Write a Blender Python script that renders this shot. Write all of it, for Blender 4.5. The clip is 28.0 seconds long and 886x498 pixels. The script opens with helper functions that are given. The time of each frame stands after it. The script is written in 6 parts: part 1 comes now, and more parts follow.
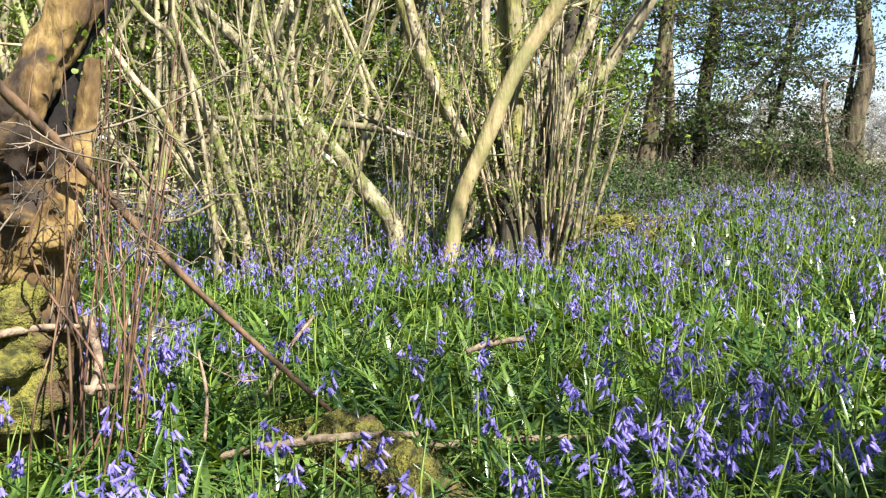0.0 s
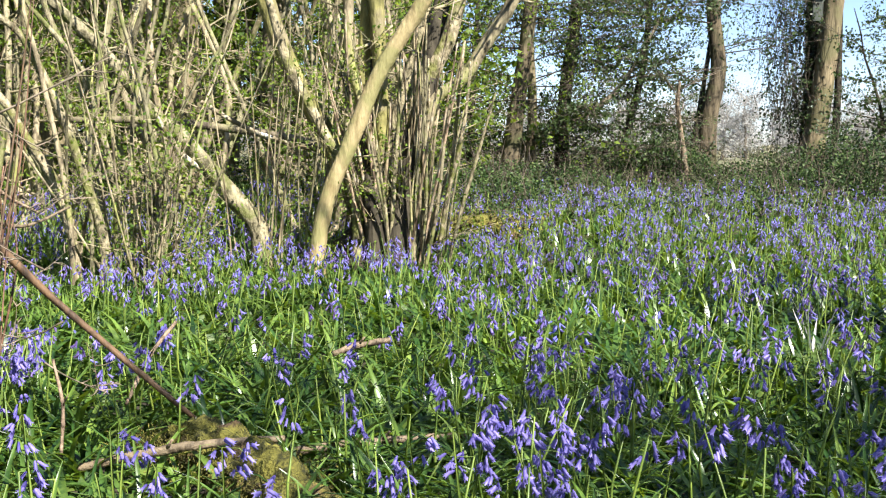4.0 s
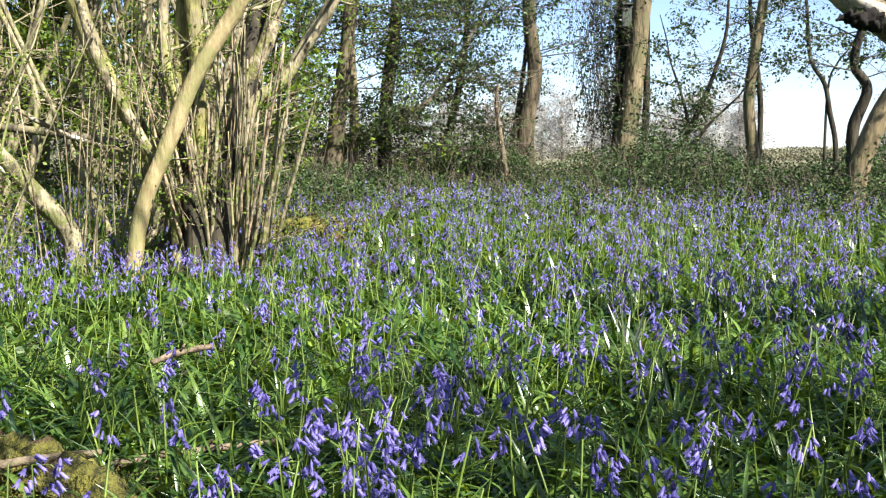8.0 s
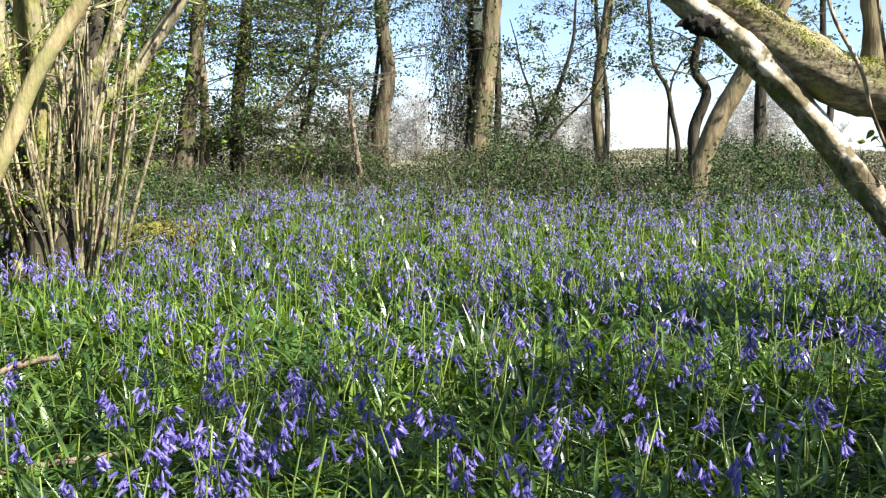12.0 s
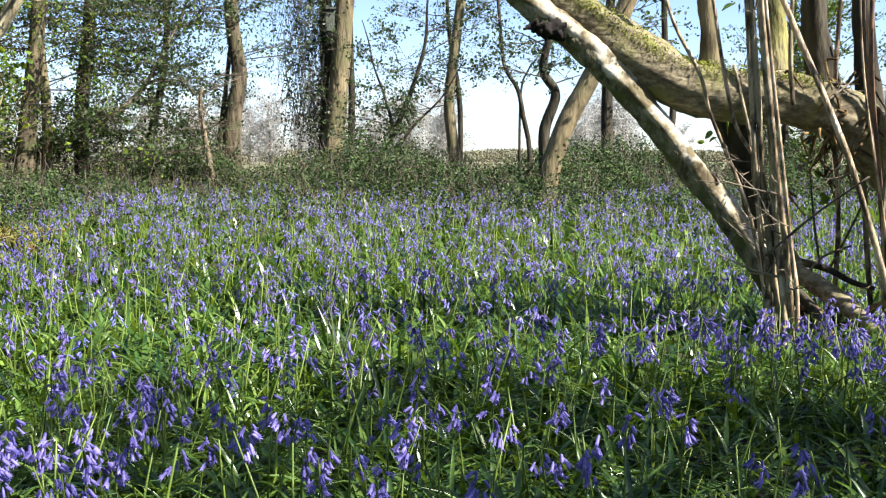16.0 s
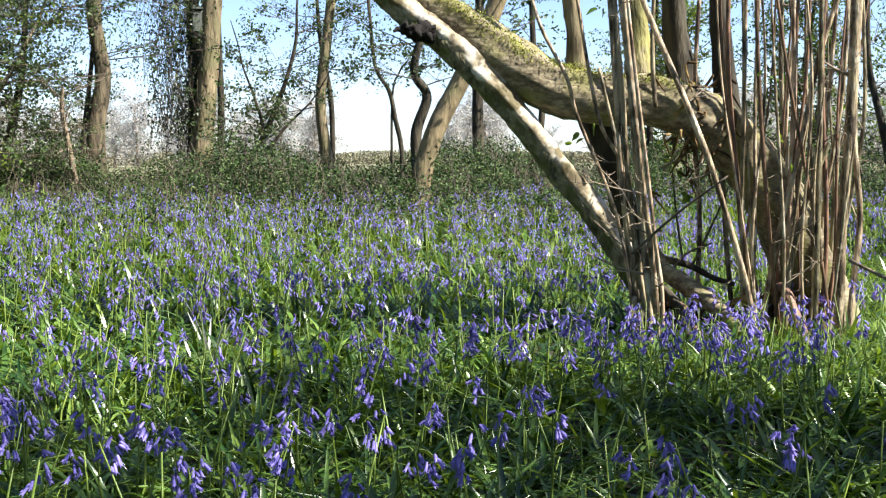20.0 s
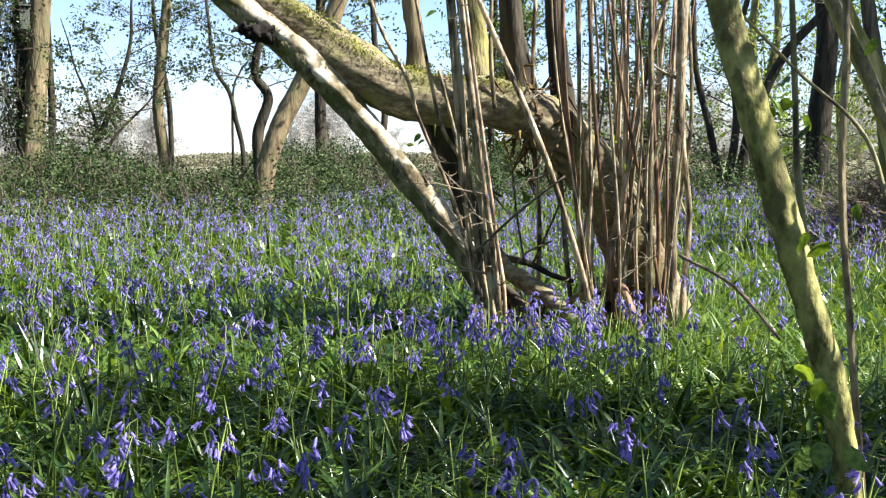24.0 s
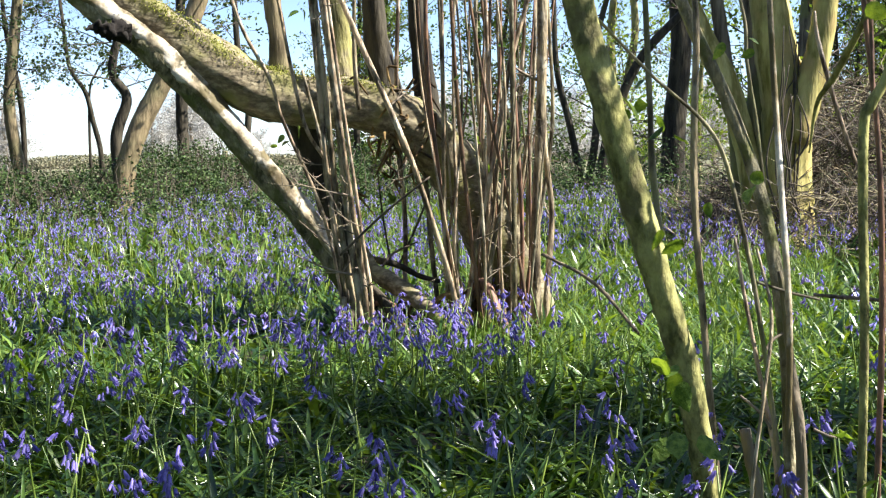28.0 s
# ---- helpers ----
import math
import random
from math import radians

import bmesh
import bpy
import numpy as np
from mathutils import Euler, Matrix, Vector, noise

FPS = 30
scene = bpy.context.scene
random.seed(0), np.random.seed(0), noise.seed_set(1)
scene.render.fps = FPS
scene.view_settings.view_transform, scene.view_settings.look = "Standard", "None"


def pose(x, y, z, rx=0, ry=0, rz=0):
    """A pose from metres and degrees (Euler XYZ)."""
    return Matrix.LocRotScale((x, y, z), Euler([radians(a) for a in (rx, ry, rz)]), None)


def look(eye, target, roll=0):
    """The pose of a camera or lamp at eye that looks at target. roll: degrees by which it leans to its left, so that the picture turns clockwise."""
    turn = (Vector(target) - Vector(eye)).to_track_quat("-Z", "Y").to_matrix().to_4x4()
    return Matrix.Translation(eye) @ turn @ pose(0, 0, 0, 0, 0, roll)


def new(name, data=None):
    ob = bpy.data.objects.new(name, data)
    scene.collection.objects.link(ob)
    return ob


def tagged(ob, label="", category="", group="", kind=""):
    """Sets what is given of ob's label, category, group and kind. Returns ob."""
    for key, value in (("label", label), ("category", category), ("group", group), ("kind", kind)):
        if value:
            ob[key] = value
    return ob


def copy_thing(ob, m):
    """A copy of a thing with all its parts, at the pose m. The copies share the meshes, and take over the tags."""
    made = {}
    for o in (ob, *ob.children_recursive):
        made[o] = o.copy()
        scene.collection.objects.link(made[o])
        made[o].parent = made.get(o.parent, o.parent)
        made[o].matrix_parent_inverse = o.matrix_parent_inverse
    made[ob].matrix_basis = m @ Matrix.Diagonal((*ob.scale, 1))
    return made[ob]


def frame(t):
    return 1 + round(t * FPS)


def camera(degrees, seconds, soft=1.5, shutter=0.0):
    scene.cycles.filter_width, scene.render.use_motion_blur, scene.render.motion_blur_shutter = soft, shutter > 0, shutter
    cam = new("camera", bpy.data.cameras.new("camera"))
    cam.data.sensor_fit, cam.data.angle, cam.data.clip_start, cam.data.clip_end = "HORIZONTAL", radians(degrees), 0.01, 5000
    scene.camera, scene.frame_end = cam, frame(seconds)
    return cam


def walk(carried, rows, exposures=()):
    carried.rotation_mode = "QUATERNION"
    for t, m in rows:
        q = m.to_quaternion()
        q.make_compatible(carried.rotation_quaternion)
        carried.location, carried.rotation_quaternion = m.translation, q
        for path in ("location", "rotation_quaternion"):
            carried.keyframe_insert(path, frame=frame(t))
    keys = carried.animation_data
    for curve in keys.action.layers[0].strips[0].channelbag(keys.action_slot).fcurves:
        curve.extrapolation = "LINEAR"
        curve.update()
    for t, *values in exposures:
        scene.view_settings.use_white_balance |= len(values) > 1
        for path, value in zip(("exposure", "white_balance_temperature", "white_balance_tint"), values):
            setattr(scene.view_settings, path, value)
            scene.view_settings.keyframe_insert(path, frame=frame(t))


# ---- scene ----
cam = camera(44.00, 28.0, soft=1.25)
EYE, ARM = 0.9, 0.060  # the lens stands a little ahead of the axis on which it turns


def view(turn, tilt, lean):
    a = radians(turn)
    return pose(ARM * math.sin(a), ARM * math.cos(a), EYE, 90 + tilt, 0, -turn) @ pose(0, 0, 0, 0, 0, lean)


PAN = [  # seconds, turn to the right, tilt, lean
    (0, 0.066, -5.506, 0.773),
    (0.5, 1.318, -5.470, 0.666),
    (1, 2.108, -5.465, 0.672),
    (1.5, 2.906, -5.448, 0.663),
    (2, 3.755, -5.423, 0.667),
    (2.5, 4.573, -5.401, 0.638),
    (3, 5.333, -5.396, 0.634),
    (3.5, 6.297, -5.370, 0.653),
    (5.5, 8.980, -5.307, 0.582),
    (6, 10.337, -5.281, 0.545),
    (6.5, 11.703, -5.252, 0.503),
    (7, 12.564, -5.239, 0.456),
    (7.5, 14.317, -5.205, 0.420),
    (8, 16.141, -5.172, 0.388),
    (8.5, 16.686, -5.164, 0.352),
    (9, 17.997, -5.151, 0.306),
    (9.5, 18.790, -5.133, 0.285),
    (10, 19.678, -5.118, 0.238),
    (10.5, 20.600, -5.098, 0.239),
    (11, 21.512, -5.069, 0.224),
    (11.5, 22.441, -5.046, 0.202),
    (12, 23.659, -5.021, 0.172),
    (12.5, 24.826, -5.009, 0.125),
    (13, 25.804, -4.994, 0.067),
    (13.5, 26.510, -4.993, 0.062),
    (15.5, 29.849, -4.960, -0.043),
    (16, 31.176, -4.950, -0.050),
    (16.5, 31.635, -4.943, -0.104),
    (17, 32.240, -4.935, -0.110),
    (17.5, 33.069, -4.940, -0.142),
    (18, 34.103, -4.928, -0.171),
    (18.5, 34.970, -4.912, -0.182),
    (19, 36.074, -4.910, -0.276),
    (19.5, 37.002, -4.883, -0.250),
    (20, 37.761, -4.875, -0.295),
    (20.5, 38.747, -4.868, -0.330),
    (21, 40.277, -4.851, -0.357),
    (21.5, 41.754, -4.859, -0.407),
    (23.5, 44.901, -4.853, -0.586),
    (24, 45.837, -4.858, -0.582),
    (24.5, 46.689, -4.851, -0.599),
    (25, 47.525, -4.858, -0.619),
    (25.5, 48.255, -4.853, -0.664),
    (26, 49.429, -4.847, -0.669),
    (26.5, 50.592, -4.854, -0.705),
    (27, 51.817, -4.864, -0.718),
    (27.5, 52.783, -4.876, -0.792),
    (28, 52.757, -4.883, -0.795),
]
walk(cam, [(t, view(a, b, c)) for t, a, b, c in PAN], [(0, 1.60), (9, 1.62), (18, 1.67), (24, 1.75), (28, 1.77)])

# ---- light ----
SUN_TURN, SUN_HIGH = 150, 47  # compass turn from straight ahead, and height, in degrees
world = bpy.data.worlds.new("sky")
scene.world = world
world.use_nodes = True
wn = world.node_tree.nodes
sky = wn.new("ShaderNodeTexSky")
sky.sky_type, sky.sun_disc = "NISHITA", False
sky.sun_elevation, sky.sun_rotation = radians(SUN_HIGH), radians(SUN_TURN)
sky.air_density, sky.dust_density, sky.ozone_density = 0.7, 0.4, 1.6
wn["Background"].inputs["Strength"].default_value = 0.08
tint = wn.new("ShaderNodeMix")  # a clear, slightly bluer spring sky
tint.data_type, tint.blend_type = "RGBA", "MULTIPLY"
tint.inputs["Factor"].default_value, tint.inputs["B"].default_value = 1, (0.965, 0.965, 1.03, 1)
world.node_tree.links.new(sky.outputs[0], tint.inputs["A"])
world.node_tree.links.new(tint.outputs["Result"], wn["Background"].inputs["Color"])
sun = new("sun", bpy.data.lights.new("sun", "SUN"))
sun.data.energy, sun.data.angle, sun.data.color = 5.0, radians(0.5), (1.0, 0.955, 0.885)
_s, _h = radians(SUN_TURN), radians(SUN_HIGH)
SUN_WAY = Vector((math.sin(_s) * math.cos(_h), math.cos(_s) * math.cos(_h), math.sin(_h)))
sun.matrix_world = look(SUN_WAY * 40, (0, 0, 0))

# ---- materials ----
def material(name, stops, scale=8.0, rough=0.8, bump=0.4, bump_scale=40.0, stretch=(1, 1, 1), vary=0.0, island=0.0,
             patch=None, patch_scale=2.0, patch_at=(0.5, 0.62), thin=0.0, thin_tint=None, spec=0.35, detail=8.0, along=None):
    """A noise-coloured surface: two scales of colour, a patchy second growth, relief, and for leaves some light let through."""
    m = bpy.data.materials.new(name)
    m.use_nodes = True
    n, l = m.node_tree.nodes, m.node_tree.links
    bsdf = n["Principled BSDF"]
    co = n.new("ShaderNodeNewGeometry")
    mp = n.new("ShaderNodeMapping")
    mp.inputs["Scale"].default_value = stretch
    if along is None:
        l.new(co.outputs["Position"], mp.inputs["Vector"])
    else:  # the grain follows a limb that lies at this angle in plan
        first = n.new("ShaderNodeMapping")
        first.inputs["Rotation"].default_value = (0, 0, radians(-along))
        l.new(co.outputs["Position"], first.inputs["Vector"])
        l.new(first.outputs[0], mp.inputs["Vector"])
    tex = n.new("ShaderNodeTexNoise")
    tex.inputs["Scale"].default_value, tex.inputs["Detail"].default_value, tex.inputs["Roughness"].default_value = scale, detail, 0.65
    l.new(mp.outputs[0], tex.inputs["Vector"])
    ramp = n.new("ShaderNodeValToRGB")
    els = ramp.color_ramp.elements
    for i, (at_, c) in enumerate(stops):
        e = els[i] if i < 2 else els.new(at_)
        e.position, e.color = 0.49 + (at_ - 0.48) * 0.6, (*c, 1)
    l.new(tex.outputs["Fac"], ramp.inputs["Fac"])
    col = ramp.outputs["Color"]
    if patch:
        t2 = n.new("ShaderNodeTexNoise")
        t2.inputs["Scale"].default_value, t2.inputs["Detail"].default_value = patch_scale, 6
        l.new(co.outputs["Position"], t2.inputs["Vector"])
        mr = n.new("ShaderNodeMapRange")
        mr.inputs["From Min"].default_value, mr.inputs["From Max"].default_value = patch_at
        l.new(t2.outputs["Fac"], mr.inputs["Value"])
        mix = n.new("ShaderNodeMix")
        mix.data_type = "RGBA"
        l.new(mr.outputs[0], mix.inputs["Factor"])
        l.new(col, mix.inputs["A"])
        mix.inputs["B"].default_value = (*patch, 1)
        col = mix.outputs["Result"]
    if vary or island:
        hsv = n.new("ShaderNodeHueSaturation")
        src = n.new("ShaderNodeObjectInfo").outputs["Random"] if vary else co.outputs["Random Per Island"]
        k = vary or island
        mv = n.new("ShaderNodeMapRange")
        mv.inputs["To Min"].default_value, mv.inputs["To Max"].default_value = 1 - k, 1 + k
        l.new(src, mv.inputs["Value"])
        l.new(mv.outputs[0], hsv.inputs["Value"])
        mh = n.new("ShaderNodeMapRange")
        mh.inputs["To Min"].default_value, mh.inputs["To Max"].default_value = 0.5 + 0.05 * k, 0.5 - 0.05 * k
        l.new(src, mh.inputs["Value"])
        l.new(mh.outputs[0], hsv.inputs["Hue"])
        l.new(col, hsv.inputs["Color"])
        col = hsv.outputs["Color"]
    l.new(col, bsdf.inputs["Base Color"])
    bsdf.inputs["Roughness"].default_value = rough
    bsdf.inputs["Specular IOR Level"].default_value = spec
    if bump:
        t3 = n.new("ShaderNodeTexNoise")
        t3.inputs["Scale"].default_value, t3.inputs["Detail"].default_value = bump_scale, 6
        l.new(mp.outputs[0], t3.inputs["Vector"])
        b = n.new("ShaderNodeBump")
        b.inputs["Strength"].default_value, b.inputs["Distance"].default_value = bump, 0.02
        l.new(t3.outputs["Fac"], b.inputs["Height"])
        l.new(b.outputs[0], bsdf.inputs["Normal"])
    if thin:
        tr = n.new("ShaderNodeBsdfTranslucent")
        if thin_tint:
            tint = n.new("ShaderNodeMix")
            tint.data_type, tint.blend_type = "RGBA", "MULTIPLY"
            tint.inputs["Factor"].default_value = 1
            l.new(col, tint.inputs["A"])
            tint.inputs["B"].default_value = (*thin_tint, 1)
            l.new(tint.outputs["Result"], tr.inputs["Color"])
        else:
            l.new(col, tr.inputs["Color"])
        mx = n.new("ShaderNodeMixShader")
        mx.inputs[0].default_value = thin
        l.new(bsdf.outputs[0], mx.inputs[1])
        l.new(tr.outputs[0], mx.inputs[2])
        l.new(mx.outputs[0], n["Material Output"].inputs["Surface"])
    return m


BARK_PALE = material("pale hazel bark", [(0.32, (0.075, 0.06, 0.034)), (0.62, (0.32, 0.275, 0.165))], 14, 0.75, 0.5, 60, (1, 1, 0.35), vary=0.32,
                     patch=(0.24, 0.25, 0.08), patch_scale=4, patch_at=(0.52, 0.66))
ROD_BROWN = material("brown hazel rod", [(0.36, (0.045, 0.032, 0.018)), (0.68, (0.42, 0.335, 0.205))], 22, 0.5, 0.5, 90, (1, 1, 0.25), vary=0.45,
                     patch=(0.52, 0.46, 0.34), patch_scale=9, patch_at=(0.54, 0.72))
ROD_RED = material("red-brown shoot bark", [(0.3, (0.055, 0.036, 0.026)), (0.65, (0.21, 0.12, 0.07))], 25, 0.55, 0.25, 90, (1, 1, 0.3), vary=0.25)
BARK_GREEN = material("greenish algae-covered bark", [(0.3, (0.075, 0.07, 0.022)), (0.65, (0.29, 0.265, 0.09))], 11, 0.8, 0.9, 40, (1, 1, 0.3),
                      patch=(0.22, 0.185, 0.11), patch_scale=6, patch_at=(0.5, 0.64))
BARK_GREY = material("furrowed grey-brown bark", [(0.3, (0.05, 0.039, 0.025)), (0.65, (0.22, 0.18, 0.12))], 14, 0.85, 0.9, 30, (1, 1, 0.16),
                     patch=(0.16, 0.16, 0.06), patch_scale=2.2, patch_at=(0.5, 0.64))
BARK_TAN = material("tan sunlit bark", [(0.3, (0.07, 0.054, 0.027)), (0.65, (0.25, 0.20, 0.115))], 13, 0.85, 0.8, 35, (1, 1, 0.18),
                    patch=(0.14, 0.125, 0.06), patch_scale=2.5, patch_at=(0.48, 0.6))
# shaded counterpart of the tan bark: the shade is put into the colour
BARK_SHADE = material("rough brown bark darkened for shade", [(0.3, (0.030, 0.024, 0.014)), (0.65, (0.15, 0.118, 0.072))], 14, 0.9, 1.0, 30, (1, 1, 0.2),
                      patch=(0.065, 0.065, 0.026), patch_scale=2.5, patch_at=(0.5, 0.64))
ALGAE = material("dark mottled algae-green bark", [(0.3, (0.08, 0.078, 0.022)), (0.65, (0.37, 0.35, 0.125))], 22, 0.85, 0.5, 55, (1, 1, 0.55),
                 patch=(0.14, 0.125, 0.05), patch_scale=18, patch_at=(0.54, 0.66))
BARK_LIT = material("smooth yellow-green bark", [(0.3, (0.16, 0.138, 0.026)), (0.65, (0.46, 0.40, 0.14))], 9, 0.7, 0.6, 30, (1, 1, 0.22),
                    patch=(0.36, 0.27, 0.10), patch_scale=4, patch_at=(0.5, 0.66))
MOTTLED = material("mottled grey-green pole bark", [(0.3, (0.07, 0.06, 0.03)), (0.65, (0.36, 0.31, 0.19))], 20, 0.8, 0.8, 55, (1, 1, 0.5), vary=0.25,
                   patch=(0.13, 0.135, 0.04), patch_scale=8, patch_at=(0.5, 0.6))
# dark bark for ivy-clad stems, and for painting shade among the hazel poles
BARK_DARK = material("dark bark of ivy-grown and shaded wood", [(0.3, (0.016, 0.013, 0.008)), (0.65, (0.062, 0.052, 0.033))], 12, 0.9, 0.8, 35, (1, 1, 0.25))
# ochre wood kept low, with dark patches that paint dapple shade
OLD_WOOD = material("weathered bare ochre wood with painted dapple shade", [(0.3, (0.020, 0.012, 0.006)), (0.5, (0.11, 0.066, 0.022)), (0.7, (0.30, 0.205, 0.07))], 6, 0.85, 1.0, 28, (1, 1, 0.35),
                    patch=(0.035, 0.024, 0.016), patch_scale=6.5, patch_at=(0.58, 0.66))
LOG_BARK = material("mossy log bark", [(0.3, (0.10, 0.08, 0.048)), (0.5, (0.18, 0.148, 0.09)), (0.68, (0.30, 0.255, 0.16))], 40, 0.85, 0.3, 60, (0.5, 1, 1), along=145,
                    patch=(0.19, 0.185, 0.055), patch_scale=6, patch_at=(0.5, 0.66))
# barkless wood whose dark blotches also read as dapples of light
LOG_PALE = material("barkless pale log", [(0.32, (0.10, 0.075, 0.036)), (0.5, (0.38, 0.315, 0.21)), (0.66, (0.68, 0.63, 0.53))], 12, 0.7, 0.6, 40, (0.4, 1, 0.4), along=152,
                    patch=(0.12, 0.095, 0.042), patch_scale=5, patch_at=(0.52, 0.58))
MOSS = material("yellow-green moss", [(0.3, (0.036, 0.037, 0.009)), (0.62, (0.20, 0.185, 0.036))], 26, 0.95, 1.0, 120,
                patch=(0.10, 0.065, 0.03), patch_scale=9, patch_at=(0.56, 0.66))
MOSS_GREEN = material("bright green-gold moss", [(0.3, (0.09, 0.105, 0.015)), (0.62, (0.30, 0.31, 0.05))], 30, 0.95, 0.3, 120)
STICK = material("fallen stick bark", [(0.3, (0.065, 0.046, 0.028)), (0.65, (0.27, 0.20, 0.13))], 22, 0.7, 0.5, 70, vary=0.2)
TWIG = material("fine dry twigs", [(0.3, (0.08, 0.064, 0.043)), (0.65, (0.27, 0.22, 0.155))], 10, 0.75, 0, island=0.35)
TWIG_PALE = material("pale yellow-grey hazel twigs", [(0.3, (0.16, 0.135, 0.075)), (0.65, (0.34, 0.29, 0.175))], 10, 0.75, 0, island=0.35)
TWIG_DARK = material("dark fine twigs", [(0.3, (0.035, 0.028, 0.02)), (0.65, (0.11, 0.088, 0.062))], 10, 0.75, 0, island=0.35)
LEAF_YOUNG = material("fresh yellow-green leaf", [(0.3, (0.085, 0.155, 0.018)), (0.65, (0.19, 0.27, 0.042))], 30, 0.5, 0, island=0.35, thin=0.5, thin_tint=(1.5, 1.4, 0.7))
LEAF_HAZEL = material("young hazel leaf", [(0.3, (0.06, 0.12, 0.016)), (0.65, (0.16, 0.24, 0.04))], 60, 0.5, 0.4, 150, island=0.35, thin=0.4, thin_tint=(1.5, 1.4, 0.6))
LEAF_MID = material("spring hawthorn leaf", [(0.3, (0.045, 0.09, 0.018)), (0.65, (0.11, 0.17, 0.035))], 20, 0.5, 0, island=0.4, thin=0.4, thin_tint=(1.5, 1.4, 0.6))
# darker copy of the hawthorn leaf, painting its backlit look against the sky
LEAF_EDGE = material("spring leaf darkened for backlight", [(0.3, (0.024, 0.046, 0.014)), (0.65, (0.06, 0.095, 0.026))], 20, 0.5, 0, island=0.4, thin=0.25, thin_tint=(1.4, 1.4, 0.7))
LEAF_DARK = material("dark ivy leaf", [(0.3, (0.018, 0.032, 0.012)), (0.65, (0.05, 0.075, 0.026))], 20, 0.35, 0, island=0.4, thin=0.12)
BRAMBLE = material("bramble leaf", [(0.3, (0.018, 0.040, 0.012)), (0.65, (0.08, 0.13, 0.04))], 12, 0.5, 0, island=0.5, thin=0.25, spec=0.2)
BLADE = material("bluebell strap leaf", [(0.32, (0.016, 0.045, 0.010)), (0.66, (0.108, 0.195, 0.036))], 6, 0.3, 0.0, island=0.6, thin=0.3, thin_tint=(1.85, 1.65, 0.45), spec=0.55)
STEM = material("bluebell stalk", [(0.3, (0.075, 0.13, 0.022)), (0.65, (0.21, 0.29, 0.055))], 9, 0.4, 0, island=0.3, thin=0.25)
PETAL = material("violet-blue petal", [(0.3, (0.085, 0.066, 0.27)), (0.65, (0.30, 0.245, 0.60))], 25, 0.45, 0, island=0.6, thin=0.35, thin_tint=(1.1, 1.0, 1.15), spec=0.35)
PETAL_PALE = material("whitish bud and sheath", [(0.3, (0.42, 0.40, 0.42)), (0.65, (0.62, 0.60, 0.55))], 25, 0.55, 0, island=0.2, thin=0.35)
BOX_WOOD = material("weathered box timber", [(0.3, (0.035, 0.042, 0.034)), (0.65, (0.085, 0.095, 0.078))], 14, 0.8, 0.5, 60, (1, 1, 0.2))
# pale enough to paint in the haze of distance
FAR_HAZED = material("far bare crown with painted haze", [(0.3, (0.33, 0.32, 0.30)), (0.65, (0.48, 0.46, 0.42))], 0.5, 0.9, 0, island=0.3, thin=0.3)
GRASS = material("short sunlit grass", [(0.3, (0.045, 0.095, 0.016)), (0.65, (0.145, 0.225, 0.042))], 5, 0.4, 0, island=0.45, thin=0.3, thin_tint=(1.5, 1.4, 0.6))
# near black, paints deep shade into gaps and recesses
DEEP_SHADE = material("painted black of unlit gaps", [(0.3, (0.004, 0.003, 0.002)), (0.65, (0.013, 0.010, 0.008))], 10, 0.95, 0.3)


# ---- tools ----
class Geo:
    """Gathers vertices and faces (arrays of one row a face) until they become one mesh."""

    def __init__(self):
        self.v, self.f, self.n = [], [], 0

    def add(self, v, *faces):
        self.v.append(np.asarray(v, float).reshape(-1, 3))
        for f in faces:
            if len(f):
                self.f.append(np.asarray(f, int) + self.n)
        self.n += len(self.v[-1])

    def mesh(self, name, mat, off=(0, 0, 0), smooth=True):
        me = bpy.data.meshes.new(name)
        v = np.concatenate(self.v) - np.asarray(off, float)
        idx = np.concatenate([f.ravel() for f in self.f])
        size = np.concatenate([np.full(len(f), f.shape[1]) for f in self.f])
        me.vertices.add(len(v))
        me.vertices.foreach_set("co", v.astype(np.float32).ravel())
        me.loops.add(len(idx))
        me.loops.foreach_set("vertex_index", idx.astype(np.int32))
        me.polygons.add(len(size))
        me.polygons.foreach_set("loop_start", (np.cumsum(size) - size).astype(np.int32))
        me.polygons.foreach_set("loop_total", size.astype(np.int32))
        me.polygons.foreach_set("use_smooth", np.full(len(size), smooth))
        me.materials.append(mat)
        me.update(calc_edges=True)
        return me


def thing(name, at_, label, category, group="", kind=""):
    ob = new(name)
    ob.empty_display_size = 0.05
    ob.location = at_
    return tagged(ob, label, category, group, kind)


def part(name, geo, mat, parent, label="", smooth=True, kind=""):
    """One mesh object under a thing, or under a part of one."""
    off, p = Vector(), parent
    while p:
        off += p.location
        p = p.parent
    ob = new(name, geo.mesh(name, mat, off, smooth))
    ob.parent = parent
    return tagged(ob, label, kind=kind)


def whole(name, geo, mat, label, category, group="", kind="", smooth=True, at_=(0, 0, 0)):
    ob = new(name, geo.mesh(name, mat, at_, smooth))
    ob.location = at_
    return tagged(ob, label, category, group, kind)


def spline(pts, steps):
    """Catmull-Rom through pts, steps pieces a span."""
    p = np.asarray(pts, float)
    p = np.concatenate([[2 * p[0] - p[1]], p, [2 * p[-1] - p[-2]]])
    out = []
    for i in range(1, len(p) - 2):
        a, b, c, d = p[i - 1:i + 3]
        t = np.linspace(0, 1, steps, endpoint=False)[:, None]
        out.append(0.5 * (2 * b + (c - a) * t + (2 * a - 5 * b + 4 * c - d) * t ** 2 + (3 * b - a - 3 * c + d) * t ** 3))
    out.append(p[-2:-1])
    return np.concatenate(out)


